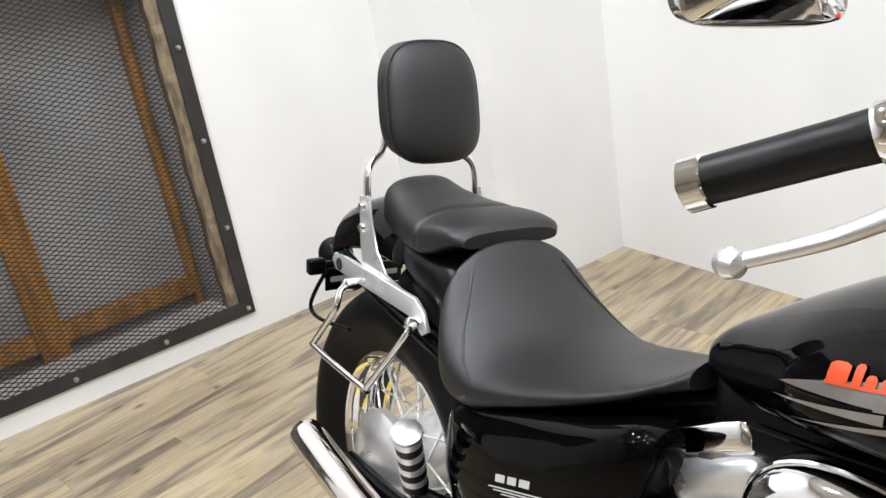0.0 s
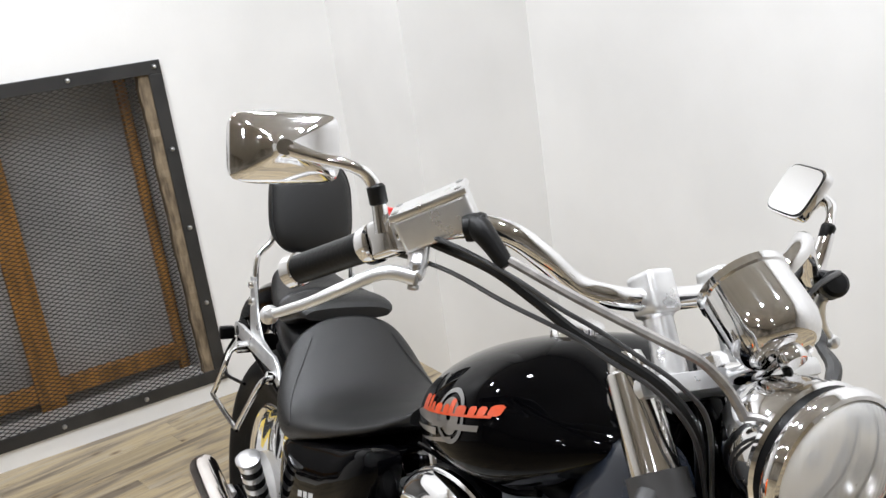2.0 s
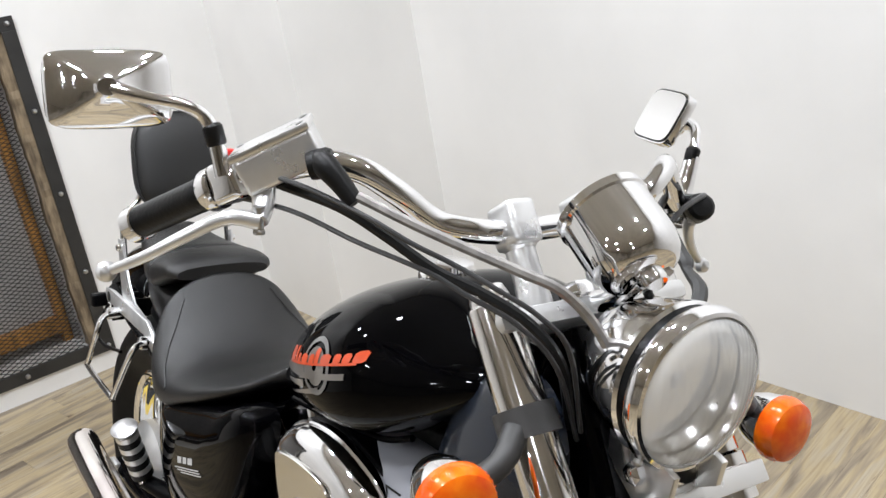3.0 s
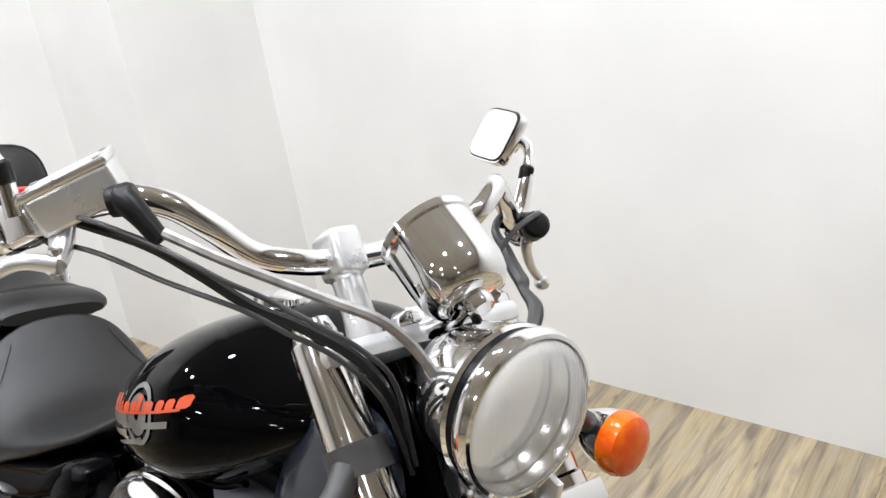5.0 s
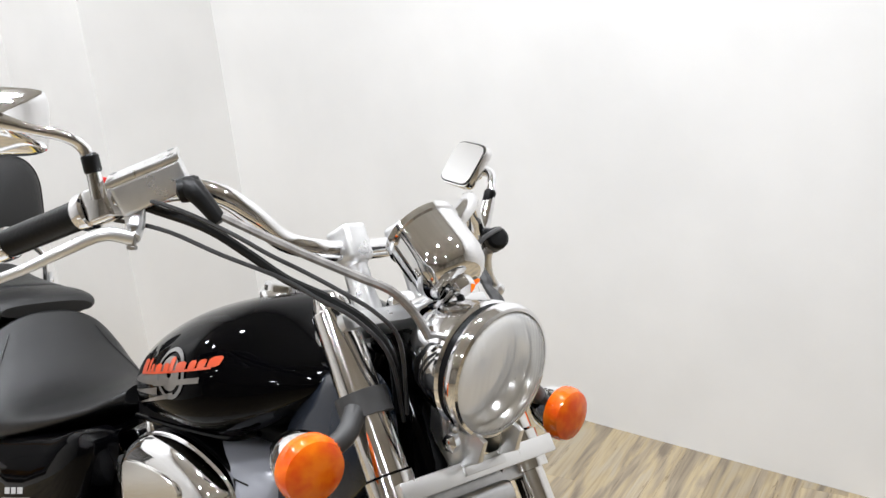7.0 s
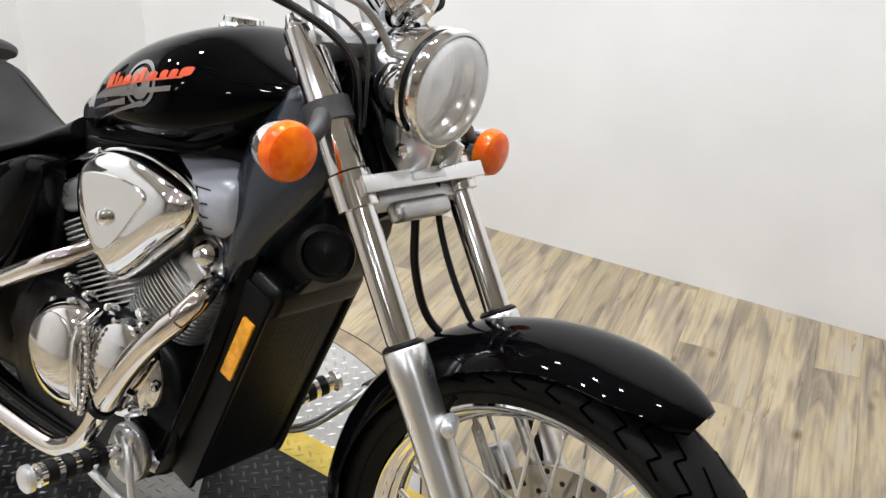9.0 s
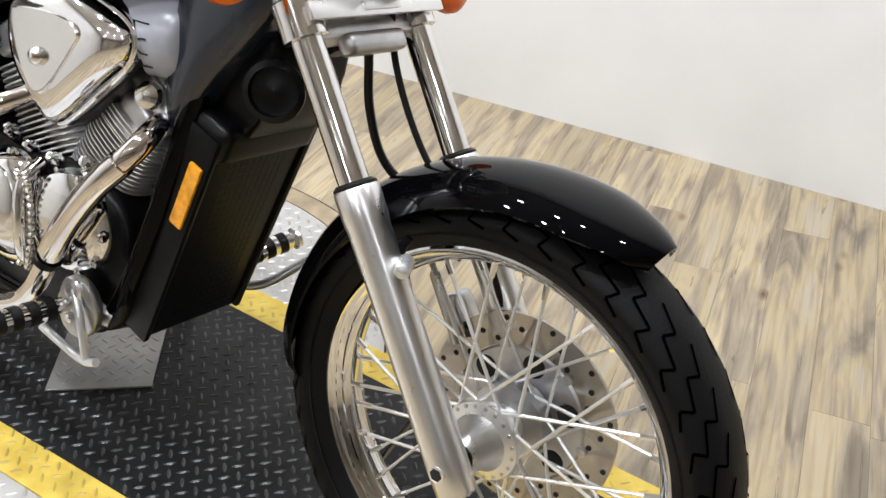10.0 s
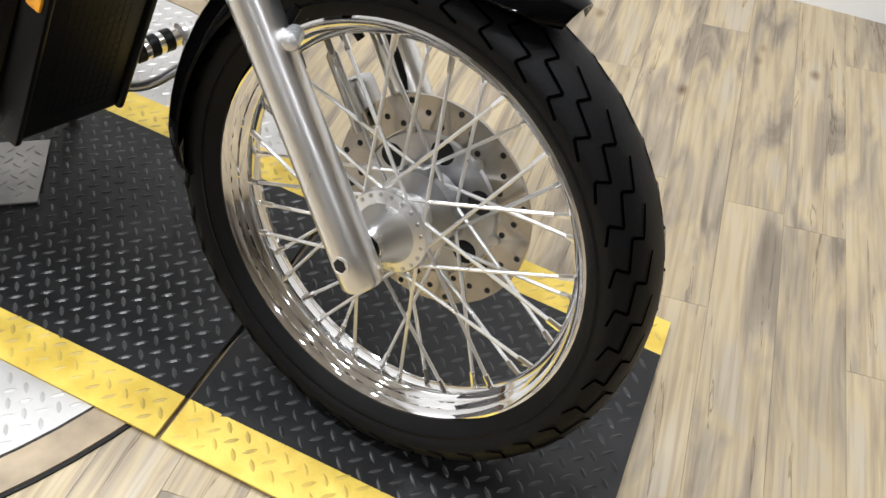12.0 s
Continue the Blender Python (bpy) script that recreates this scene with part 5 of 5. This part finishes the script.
bpart("plate_hoop", tube(B(), ((-0.20, -0.10, 0.64), (-0.215, -0.115, 0.60), (-0.225, -0.12, 0.565), (-0.18, -0.12, 0.555), (-0.08, -0.11, 0.565)), 0.004, 8, 4), SATIN_BLACK, rg)

# -- rear hub, swing arm, shock absorbers
bpart("brake_panel", lathe(B(), ((0.092, -0.06), (0.101, -0.066), (0.101, -0.082), (0.084, -0.096), (0.05, -0.106), (0.02, -0.118), (0.001, -0.119)), RC, (0, 1, 0), 36), SATIN, rear_wheel, "satin drum brake panel")
bpart("hub_drum", lathe(B(), ((0.05, -0.06), (0.08, -0.06), (0.08, 0.06), (0.05, 0.06)), RC, (0, 1, 0), 30, True), SATIN, rear_wheel)
for s in (-1, 1):
    arm = bpart("swing_arm", tube(B(), ((-0.045, s * 0.128, 0.325), (0.12, s * 0.130, 0.330), (0.30, s * 0.120, 0.345), (0.46, s * 0.105, 0.36)), 0.019, 12, 4), PAINT, None, "black swing arm")
    bpart("axle_adjuster", box(B(), (0.045, 0.012, 0.036), Matrix.Translation((-0.03, s * 0.146, 0.326)), 0.003), SATIN, arm)
    bpart("axle_nut", lathe(B(), ((0.014, 0), (0.014, 0.012), (0.009, 0.014), (0.009, 0.022), (0.001, 0.023)), (0.0, s * 0.152, 0.326), (0, s, 0), 6), CHROME, arm)
    p0, p1 = Vector((0.256, s * 0.165, 0.422)), Vector((0.294, s * 0.209, 0.549))
    d = p1 - p0
    pp = bpart("passenger_peg", rod(B(), p0, p1, 0.0125, 14), CHROME, None, "folded chrome passenger footpeg with rubber rings")
    for k in range(4):
        bpart("rubber_ring", lathe(B(), ((0.012, -0.008), (0.0205, -0.007), (0.0205, 0.007), (0.012, 0.008)), p0 + d * (0.20 + 0.2 * k), d, 20), RUBBER, pp)
        bpart("chrome_ring", lathe(B(), ((0.012, -0.0065), (0.0208, -0.006), (0.0208, 0.006), (0.012, 0.0065)), p0 + d * (0.30 + 0.2 * k), d, 20), SATIN, pp)
    bpart("peg_end", lathe(B(), ((0.019, 0), (0.024, 0.002), (0.024, 0.006), (0.016, 0.010), (0.001, 0.011)), p1 - d.normalized() * 0.004, d, 20), CASTING, pp)
    bpart("peg_bracket", tube(B(), ((0.33, s * 0.115, 0.40), (0.295, s * 0.14, 0.41), p0), (0.02, 0.017, 0.014), 12, 3), SATIN_BLACK, pp)

# -- side covers
for s in (-1, 1):
    out = rounded([(0.300, 0.545), (0.325, 0.597), (0.43, 0.628), (0.58, 0.672), (0.672, 0.702), (0.695, 0.66), (0.62, 0.50), (0.52, 0.43), (0.36, 0.42), (0.305, 0.47)], 5)
    bm = rings(B(), [[Vector((0.49 + (x - 0.49) * f, s * y, 0.55 + (z - 0.55) * f)) for x, z in out] for f, y in ((1.0, 0.095), (1.0, 0.132), (0.985, 0.143), (0.94, 0.151), (0.84, 0.158), (0.68, 0.163), (0.45, 0.1665), (0.2, 0.168))])
    cover = bpart("side_cover", bm, PAINT, None, "glossy black side cover")
    if s < 0:
        base = Vector((0.452, -0.1685, 0.545))
        dx, dz = Vector((0.95, 0, 0.31)), Vector((-0.25, 0, 0.95))
        for (x0, z0), (x1, z1), w in (((0.0, 0.0), (0.021, 0.0), 0.0055), ((0.027, 0.0), (0.046, 0.0), 0.0055), ((0.052, 0.0), (0.074, 0.0), 0.0055), ((-0.018, -0.013), (0.10, -0.013), 0.0010), ((-0.008, -0.017), (0.105, -0.017), 0.0010), ((0.01, -0.021), (0.11, -0.021), 0.0010)):
            bmb = B()
            vs = []
            for (px, pz) in ((x0, z0 - w), (x1, z1 - w), (x1 + 0.004, z1 + w), (x0 + 0.004, z0 + w)):
                vs.append(bmb.verts.new(base + dx * px + dz * pz))
            bmb.faces.new(vs)
            bpart("badge_bar", bmb, WHITE_DECAL, cover, "pale plain badge bar", False)
    for k in range(6):
        bpart("louvre", box(B(), (0.007, 0.014, 0.010), Matrix.Translation((0.311, s * 0.139, 0.555 - 0.02 * k)), 0.003), SATIN, cover)

# -- frame tubes
for s in (-1, 1):
    ft = bpart("frame_tube", tube(B(), ((1.20, s * 0.045, 0.93), (1.165, s * 0.075, 0.80), (1.11, s * 0.092, 0.60), (1.05, s * 0.100, 0.42), (0.985, s * 0.102, 0.285), (0.90, s * 0.105, 0.245), (0.62, s * 0.11, 0.25), (0.46, s * 0.11, 0.30), (0.40, s * 0.11, 0.45), (0.33, s * 0.105, 0.60)), 0.0165, 12, 5), PAINT, None, "black frame tube")
    bpart("seat_rail", tube(B(), ((0.66, s * 0.06, 0.685), (0.52, s * 0.10, 0.625), (0.36, s * 0.112, 0.61), (0.20, s * 0.112, 0.635), (0.05, s * 0.112, 0.66), (-0.10, s * 0.112, 0.70)), 0.013, 10, 4), PAINT, ft)
    # neck gusset panel
    outline = rounded([(1.150, 0.890), (1.20, 0.912), (1.240, 0.895), (1.260, 0.845), (1.252, 0.795), (1.215, 0.745), (1.165, 0.69), (1.120, 0.63), (1.085, 0.60), (1.072, 0.66), (1.082, 0.74), (1.105, 0.82)], 5)
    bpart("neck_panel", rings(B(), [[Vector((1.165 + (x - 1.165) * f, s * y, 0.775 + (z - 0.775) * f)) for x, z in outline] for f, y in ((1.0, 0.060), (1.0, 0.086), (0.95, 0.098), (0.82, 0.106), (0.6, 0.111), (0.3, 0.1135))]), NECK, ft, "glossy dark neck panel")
# black mass added to stop the lit floor showing between neck and radiator
bpart("frame_gusset", extrude_outline(B(), rounded([(1.07, 0.70), (1.15, 0.755), (1.225, 0.765), (1.235, 0.70), (1.19, 0.615), (1.12, 0.585), (1.06, 0.60)], 3), -0.066, 0.086, 0.014, 3), SATIN_BLACK, None, "black block filling between neck and radiator")
bpart("head_tube", rod(B(), (1.275, 0, 0.76), (1.175, 0, 0.93), 0.034, 20), PAINT, None, "black steering head")
bpart("backbone", tube(B(), ((1.20, 0, 0.87), (1.0, 0, 0.80), (0.70, 0, 0.715), (0.45, 0, 0.60)), 0.03, 12, 4), SATIN_BLACK, None, "black backbone tube")

# dark box added so no lit wall or floor shows below the tank
bpart("ignition_cover", box(B(), (0.40, 0.15, 0.10), Matrix.Translation((0.905, 0.0, 0.748)) @ Matrix.Rotation(radians(-4), 4, "Y"), 0.02, 3), SATIN_BLACK, None, "black block filling the view under the fuel tank")

# -- radiator with shroud
rad_dir = Vector((1.036, 0, 0.262)) - Vector((1.170, 0, 0.625))
rm = Matrix.Translation((1.086, 0, 0.452)) @ Matrix.Rotation(math.atan2(-rad_dir.x, -rad_dir.z), 4, "Y")
radiator = bpart("radiator", box(B(), (0.058, 0.182, 0.385), rm, 0.010, 3), SHROUD, None, "black radiator with a plastic shroud")
bpart("shroud_cap", box(B(), (0.074, 0.190, 0.058), rm @ Matrix.Translation((0.004, 0, 0.172)), 0.018, 3), SHROUD, radiator)
fins = B()
for k in range(24):
    box(fins, (0.004, 0.118, 0.0028), rm @ Matrix.Translation((0.0274, 0, -0.16 + k * 0.0130)))
for k in range(10):
    box(fins, (0.004, 0.0024, 0.30), rm @ Matrix.Translation((0.0274, -0.054 + k * 0.012, -0.012)))
bpart("cooling_core", fins, SHROUD, radiator, "black radiator grille")
for s in (-1, 1):
    bpart("side_shroud", box(B(), (0.080, 0.012, 0.375), rm @ Matrix.Translation((-0.005, s * 0.094, -0.005)), 0.005, 2), SHROUD, radiator)
    bpart("side_reflector", box(B(), (0.024, 0.006, 0.104), rm @ Matrix.Translation((0.016, s * 0.1025, 0.082)), 0.003, 2), REFLECTOR, radiator, "amber side reflector")
bpart("horn", lathe(B(), ((0.01, -0.03), (0.036, -0.026), (0.040, -0.008), (0.040, 0.0), (0.032, 0.004), (0.030, -0.006), (0.012, -0.008), (0.001, -0.002)), (1.243, -0.072, 0.694), (0.5, -0.85, 0.1), 28), SHROUD, None, "round black horn")
bpart("radiator_hose", tube(B(), ((1.12, 0.03, 0.60), (1.08, 0.02, 0.66), (1.0, 0.0, 0.66), (0.95, -0.02, 0.60)), 0.018, 10, 4), RUBBER, None, "black rubber coolant hose")

# -- engine
crank = Vector((0.87, 0, 0.36))
case = bpart("crankcase", extrude_outline(B(), rounded([(0.60, 0.42), (0.66, 0.50), (0.80, 0.49), (0.93, 0.50), (1.02, 0.44), (1.03, 0.32), (0.97, 0.245), (0.80, 0.225), (0.62, 0.26), (0.58, 0.34)], 4), -0.115, 0.115, 0.02, 3), SATIN_BLACK, None, "dark engine crankcase")


def cylinder(base, top, word):
    """A finned barrel with a head and a rocker cover."""
    d = top - base
    q = frame_along(d)
    L = d.length
    body = bpart("cylinder", lathe(B(), ((0.048, 0), (0.048, L * 0.62), (0.052, L * 0.64), (0.052, L * 0.98)), base, d, 24), CASTING, None, word)
    sx = q.inverted()
    fwd = Vector((1, 0, 0))
    m0 = Matrix.Translation(base) @ q.to_4x4()
    # x axis of the fins lies across the bike
    for k in range(19):
        h = L * (0.04 + 0.036 * k)
        grow = 0.0 if k < 15 else 0.004
        bmf = B()
        pts = []
        for j in range(28):
            t = 2 * math.pi * j / 28
            c, s = math.cos(t), math.sin(t)
            pts.append(Vector(((0.072 + grow) * math.copysign(abs(c) ** 0.62, c), (0.072 + grow) * math.copysign(abs(s) ** 0.62, s), 0)))
        rings(bmf, [[m0 @ (p + Vector((0, 0, h))) for p in pts], [m0 @ (p * 1.0 + Vector((0, 0, h + 0.0028))) for p in pts]])
        bpart("fin", bmf, SATIN, body)
    head = box(B(), (0.118, 0.135, L * 0.20), m0 @ Matrix.Translation((0, 0, L * 0.86)), 0.018, 3)
    bpart("cylinder_head", head, SATIN, body)
    bpart("rocker_cover", box(B(), (0.10, 0.125, 0.045), m0 @ Matrix.Translation((0, 0, L * 1.03)), 0.018, 3), CHROME, body, "chrome rocker cover")
    return body


rear_cyl = cylinder(Vector((0.825, -0.03, 0.455)), Vector((0.715, -0.03, 0.685)), "finned rear engine cylinder")
front_cyl = cylinder(Vector((0.905, -0.03, 0.455)), Vector((1.035, -0.03, 0.665)), "finned front engine cylinder")

# clutch and generator covers
c1 = bpart("clutch_cover", lathe(B(), ((0.092, 0), (0.094, 0.02), (0.088, 0.035), (0.070, 0.048), (0.040, 0.056), (0.001, 0.058)), (0.775, -0.105, 0.395), (0.10, -1, 0.06), 40), CHROME, None, "polished domed clutch cover")
c2 = bpart("engine_cover", lathe(B(), ((0.078, 0), (0.080, 0.016), (0.074, 0.030), (0.055, 0.040), (0.001, 0.044)), (0.915, -0.105, 0.418), (0.22, -1, 0.06), 36), CHROME, None, "polished domed engine cover")
for cov, cx, cz, r, n in ((c1, 0.775, 0.395, 0.090, 12), (c2, 0.915, 0.418, 0.076, 10)):
    for k in range(n):
        a = 2 * math.pi * k / n
        bpart("cover_bolt", lathe(B(), ((0.0075, 0), (0.0075, 0.008), (0.004, 0.010), (0.001, 0.010)), (cx + r * math.cos(a), -0.125, cz + r * math.sin(a)), (0, -1, 0), 8), CHROME, cov)
for k in range(14):
    z = 0.332 + k * 0.0115
    for dx in (-0.010, 0.010):
        bpart("trim_stud", lathe(B(), ((0.0058, 0), (0.0056, 0.003), (0.0035, 0.0055), (0.001, 0.006)), (0.850 + dx + 0.012 * math.sin((z - 0.33) * 20), -0.160, z), (0.1, -1, 0.1), 8), CHROME, c1)
bpart("cover_face", lathe(B(), ((0.050, 0), (0.050, 0.003), (0.046, 0.005), (0.001, 0.006)), (0.770, -0.157, 0.418), (0.10, -1, 0.16), 32), POLISHED, c1, "polished flat on the clutch cover")
bpart("cover_face", lathe(B(), ((0.042, 0), (0.042, 0.003), (0.038, 0.005), (0.001, 0.006)), (0.918, -0.143, 0.436), (0.22, -1, 0.18), 32), POLISHED, c2, "polished flat on the engine cover")
bpart("engine_trim", tube(B(), ((0.846, -0.12, 0.315), (0.850, -0.158, 0.345), (0.852, -0.166, 0.40), (0.846, -0.158, 0.46), (0.838, -0.12, 0.485)), 0.011, 10, 4), CHROME, c1)
for x, y, z, r in ((0.73, -0.10, 0.50, 0.016), (0.76, -0.12, 0.505, 0.012), (0.80, -0.115, 0.495, 0.014), (0.865, -0.12, 0.495, 0.015), (0.93, -0.11, 0.505, 0.018), (0.96, -0.12, 0.485, 0.013)):
    bpart("engine_fitting", lathe(B(), ((r * 0.65, 0), (r * 0.65, 0.014), (r * 0.45, 0.018), (r * 0.45, 0.024), (0.001, 0.026)), (x, y + 0.01, z), (0.2, -0.8, 0.5), 8), CHROME, case)

# -- air cleaner
AO = [(0.816, 0.689), (0.828, 0.727), (0.872, 0.755), (0.938, 0.765), (1.000, 0.757), (1.052, 0.738), (1.063, 0.712), (1.044, 0.678), (0.989, 0.629), (0.925, 0.577), (0.897, 0.574), (0.860, 0.602), (0.828, 0.640)]
ac_out = rounded(AO, 4)
acc = Vector((0.930, 0, 0.684))


def ac_ring(f, y):
    return [Vector((acc.x + (x - acc.x) * f, y, acc.z + (z - acc.z) * f)) for x, z in ac_out]


ac = bpart("air_cleaner", rings(B(), [ac_ring(1.03, -0.085), ac_ring(1.06, -0.10), ac_ring(1.06, -0.125), ac_ring(1.03, -0.128)]), SATIN_BLACK, None, "chrome teardrop air cleaner")
bpart("cover_lip", rings(B(), [ac_ring(1.03, -0.128), ac_ring(1.045, -0.132), ac_ring(1.045, -0.140), ac_ring(1.02, -0.142)]), CHROME, ac)
bpart("chrome_cover", rings(B(), [ac_ring(1.0, -0.140), ac_ring(0.995, -0.150), ac_ring(0.95, -0.158), ac_ring(0.86, -0.166), ac_ring(0.74, -0.171), ac_ring(0.60, -0.1735)]), CHROME, ac, "chrome air cleaner cover")
in_c = Vector((0.925, 0, 0.685))
inner = [Vector((x, -0.1725, z)) for x, z in rounded([(0.858, 0.715), (0.872, 0.726), (0.931, 0.733), (0.983, 0.729), (0.999, 0.716), (0.984, 0.694), (0.951, 0.652), (0.924, 0.625), (0.903, 0.619), (0.884, 0.635), (0.866, 0.673)], 4)]
bpart("cover_inset", rings(B(), [inner, [p * 1.0 + Vector((0, -0.003, 0)) for p in inner], [in_c + Vector(((p.x - in_c.x) * 0.97, -0.1775, (p.z - in_c.z) * 0.97)) for p in inner]]), POLISHED, ac, "polished raised triangle")
bpart("cover_bolt", lathe(B(), ((0.013, 0), (0.013, 0.004), (0.010, 0.010), (0.005, 0.013), (0.001, 0.0135)), (0.918, -0.177, 0.670), (0, -1, 0), 20), CHROME, ac)
# grey intake body behind it
ib = bpart("intake_body", tube(B(), ((0.96, -0.070, 0.712), (1.04, -0.078, 0.722), (1.085, -0.080, 0.724), (1.108, -0.080, 0.724), (1.116, -0.080, 0.724)), (0.060, 0.057, 0.054, 0.044, 0.022), 32, 4), GREY_PLASTIC, None, "grey plastic intake body")
# thin dark rods paint the shade of recessed lines in the body
for k in range(4):
    bpart("intake_rib", tube(B(), [(x, yc - r * math.cos(0.36 * (k - 1.9)), 0.7205 + 0.001 * i + r * math.sin(0.36 * (k - 1.9))) for i, (x, yc, r) in enumerate(((1.012, -0.0752, 0.0590), (1.034, -0.0775, 0.0581), (1.056, -0.0788, 0.0569), (1.078, -0.0796, 0.0554)))], 0.0012, 6, 2), GAP_SHADE, ib)
bpart("carburettor", box(B(), (0.07, 0.08, 0.06), Matrix.Translation((1.01, -0.06, 0.60)) @ Matrix.Rotation(0.5, 4, "Y"), 0.012, 3), CASTING, None, "cast carburettor")
bpart("choke_knob", lathe(B(), ((0.018, 0), (0.020, 0.006), (0.017, 0.014), (0.008, 0.018), (0.001, 0.019)), (1.045, -0.095, 0.640), (0.4, -1, 0.2), 20), CHROME, None, "chrome inlet cover")

# -- exhaust
fp = bpart("exhaust_pipe", tube(B(), ((1.045, -0.075, 0.600), (1.078, -0.115, 0.605), (1.084, -0.152, 0.582), (1.039, -0.174, 0.525), (0.997, -0.180, 0.468), (0.954, -0.183, 0.400), (0.913, -0.185, 0.328), (0.87, -0.188, 0.288), (0.80, -0.190, 0.272), (0.60, -0.193, 0.286), (0.42, -0.196, 0.312)), 0.0165, 18, 6), PIPE, None, "chrome exhaust pipe")
bpart("heat_shield", tube(B(), ((1.072, -0.162, 0.564), (1.039, -0.176, 0.525), (0.997, -0.183, 0.468), (0.954, -0.186, 0.400)), 0.0190, 18, 5), PIPE, fp, "chrome heat shield")
bpart("pipe_clamp", lathe(B(), ((0.0175, -0.006), (0.0205, -0.005), (0.0205, 0.005), (0.0175, 0.006)), (0.944, -0.184, 0.383), (0.5, 0, 0.86), 20, True), SATIN_BLACK, fp)
rp = bpart("exhaust_pipe", tube(B(), ((0.800, -0.095, 0.585), (0.770, -0.140, 0.562), (0.7355, -0.160, 0.541), (0.641, -0.175, 0.488), (0.55, -0.181, 0.445), (0.46, -0.186, 0.410), (0.36, -0.19, 0.380)), 0.0165, 16, 6), PIPE, None, "chrome rear cylinder exhaust pipe")
mf = bpart("muffler", tube(B(), ((0.48, -0.197, 0.305), (0.42, -0.199, 0.316), (0.30, -0.203, 0.336), (0.05, -0.203, 0.368), (-0.060, -0.201, 0.383), (-0.078, -0.2005, 0.386)), (0.021, 0.031, 0.032, 0.032, 0.032, 0.027), 22, 4), PIPE, None, "chrome slash-cut muffler")
bpart("muffler_bore", lathe(B(), ((0.025, 0.0), (0.025, 0.004), (0.001, 0.002)), (-0.0765, -0.2005, 0.386), (-1, 0, 0.14), 20), GAP_SHADE, mf)

# -- footpegs, pedal, side stand
for s in (-1, 1):
    y0, y1 = s * 0.135, s * 0.292
    f0, f1 = (Vector((0.945, y0, 0.300)), Vector((0.935, y1, 0.300))) if s < 0 else (Vector((0.965, 0.125, 0.288)), Vector((1.012, 0.268, 0.326)))
    fd = (f1 - f0).normalized()
    pg = bpart("footpeg", tube(B(), (f0, f1), 0.0125, 16, 1), CHROME, None, "chrome footpeg with rubber rings")
    for k in range(4):
        at = f0 + fd * (0.050 + 0.026 * k)
        bpart("rubber_ring", lathe(B(), ((0.012, -0.008), (0.0190, -0.007), (0.0190, 0.007), (0.012, 0.008)), at, fd, 20), RUBBER, pg)
        bpart("chrome_ring", lathe(B(), ((0.012, -0.005), (0.0180, -0.0045), (0.0180, 0.0045), (0.012, 0.005)), at + fd * 0.013, fd, 20), CHROME, pg)
    bpart("peg_end", lathe(B(), ((0.0165, 0), (0.0205, 0.002), (0.0205, 0.010), (0.017, 0.013), (0.001, 0.014)), f1 - fd * 0.003, fd, 24), SATIN, pg)
    bpart("peg_bracket", tube(B(), ((0.99, s * 0.105, 0.28), (0.97, s * 0.118, 0.288), f0 + fd * 0.01), (0.018, 0.018, 0.015), 12, 3), CASTING, pg)
control = bpart("foot_control_bracket", extrude_outline(B(), rounded([(0.925, 0.330), (0.955, 0.348), (0.990, 0.335), (1.004, 0.300), (0.992, 0.268), (0.960, 0.246), (0.925, 0.255), (0.915, 0.290)], 3), -0.148, -0.132, 0.004, 2), CASTING, None, "cast footpeg and brake pedal bracket")
bpart("pivot_ring", lathe(B(), ((0.010, 0), (0.018, 0.001), (0.020, 0.006), (0.018, 0.010), (0.010, 0.011)), (0.957, -0.147, 0.330), (0, -1, 0), 24, True), SATIN, control)
bpart("bracket_bolt", lathe(B(), ((0.008, 0), (0.008, 0.006), (0.004, 0.008), (0.001, 0.008)), (0.945, -0.147, 0.275), (0, -1, 0), 10), CHROME, control)
pedal = bpart("brake_pedal", tube(B(), ((0.905, -0.168, 0.252), (0.950, -0.165, 0.238), (0.995, -0.162, 0.228), (1.022, -0.160, 0.236)), (0.007, 0.0065, 0.006, 0.007), 10, 4), SATIN, None, "satin alloy brake pedal")
bpart("pedal_arm", tube(B(), ((0.960, -0.150, 0.330), (0.985, -0.160, 0.290), (1.000, -0.162, 0.232)), (0.008, 0.0065, 0.006), 10, 4), SATIN, pedal)
shifter = bpart("gear_lever", tube(B(), ((0.985, 0.13, 0.265), (1.04, 0.165, 0.275), (1.085, 0.215, 0.320), (1.095, 0.27, 0.345)), (0.009, 0.008, 0.008, 0.010), 10, 4), CASTING, None, "dull cast gear lever")
bpart("lever_rubber", tube(B(), ((1.093, 0.262, 0.342), (1.097, 0.31, 0.352)), 0.012, 12, 1), RUBBER, shifter, "black rubber toe peg")
bpart("side_stand", tube(B(), ((0.78, 0.10, 0.25), (0.76, 0.19, 0.135), (0.745, 0.275, 0.085)), (0.013, 0.012, 0.011), 10, 2), SATIN_BLACK, None, "black side stand")
# masses added to keep the bright floor from showing through behind the engine
bpart("battery_box", box(B(), (0.34, 0.17, 0.40), Matrix.Translation((0.47, 0.01, 0.45)), 0.03, 3), SATIN_BLACK, None, "dark block added to close the view behind the engine")
bpart("sump", box(B(), (0.24, 0.14, 0.07), Matrix.Translation((0.74, 0.0, 0.215)), 0.02, 3), SATIN_BLACK, None, "black block added under the engine")
bpart("left_engine_cover", lathe(B(), ((0.12, 0), (0.12, 0.03), (0.10, 0.045), (0.001, 0.05)), (0.80, 0.10, 0.36), (0, 1, 0), 32), CASTING, None, "cast left engine cover")
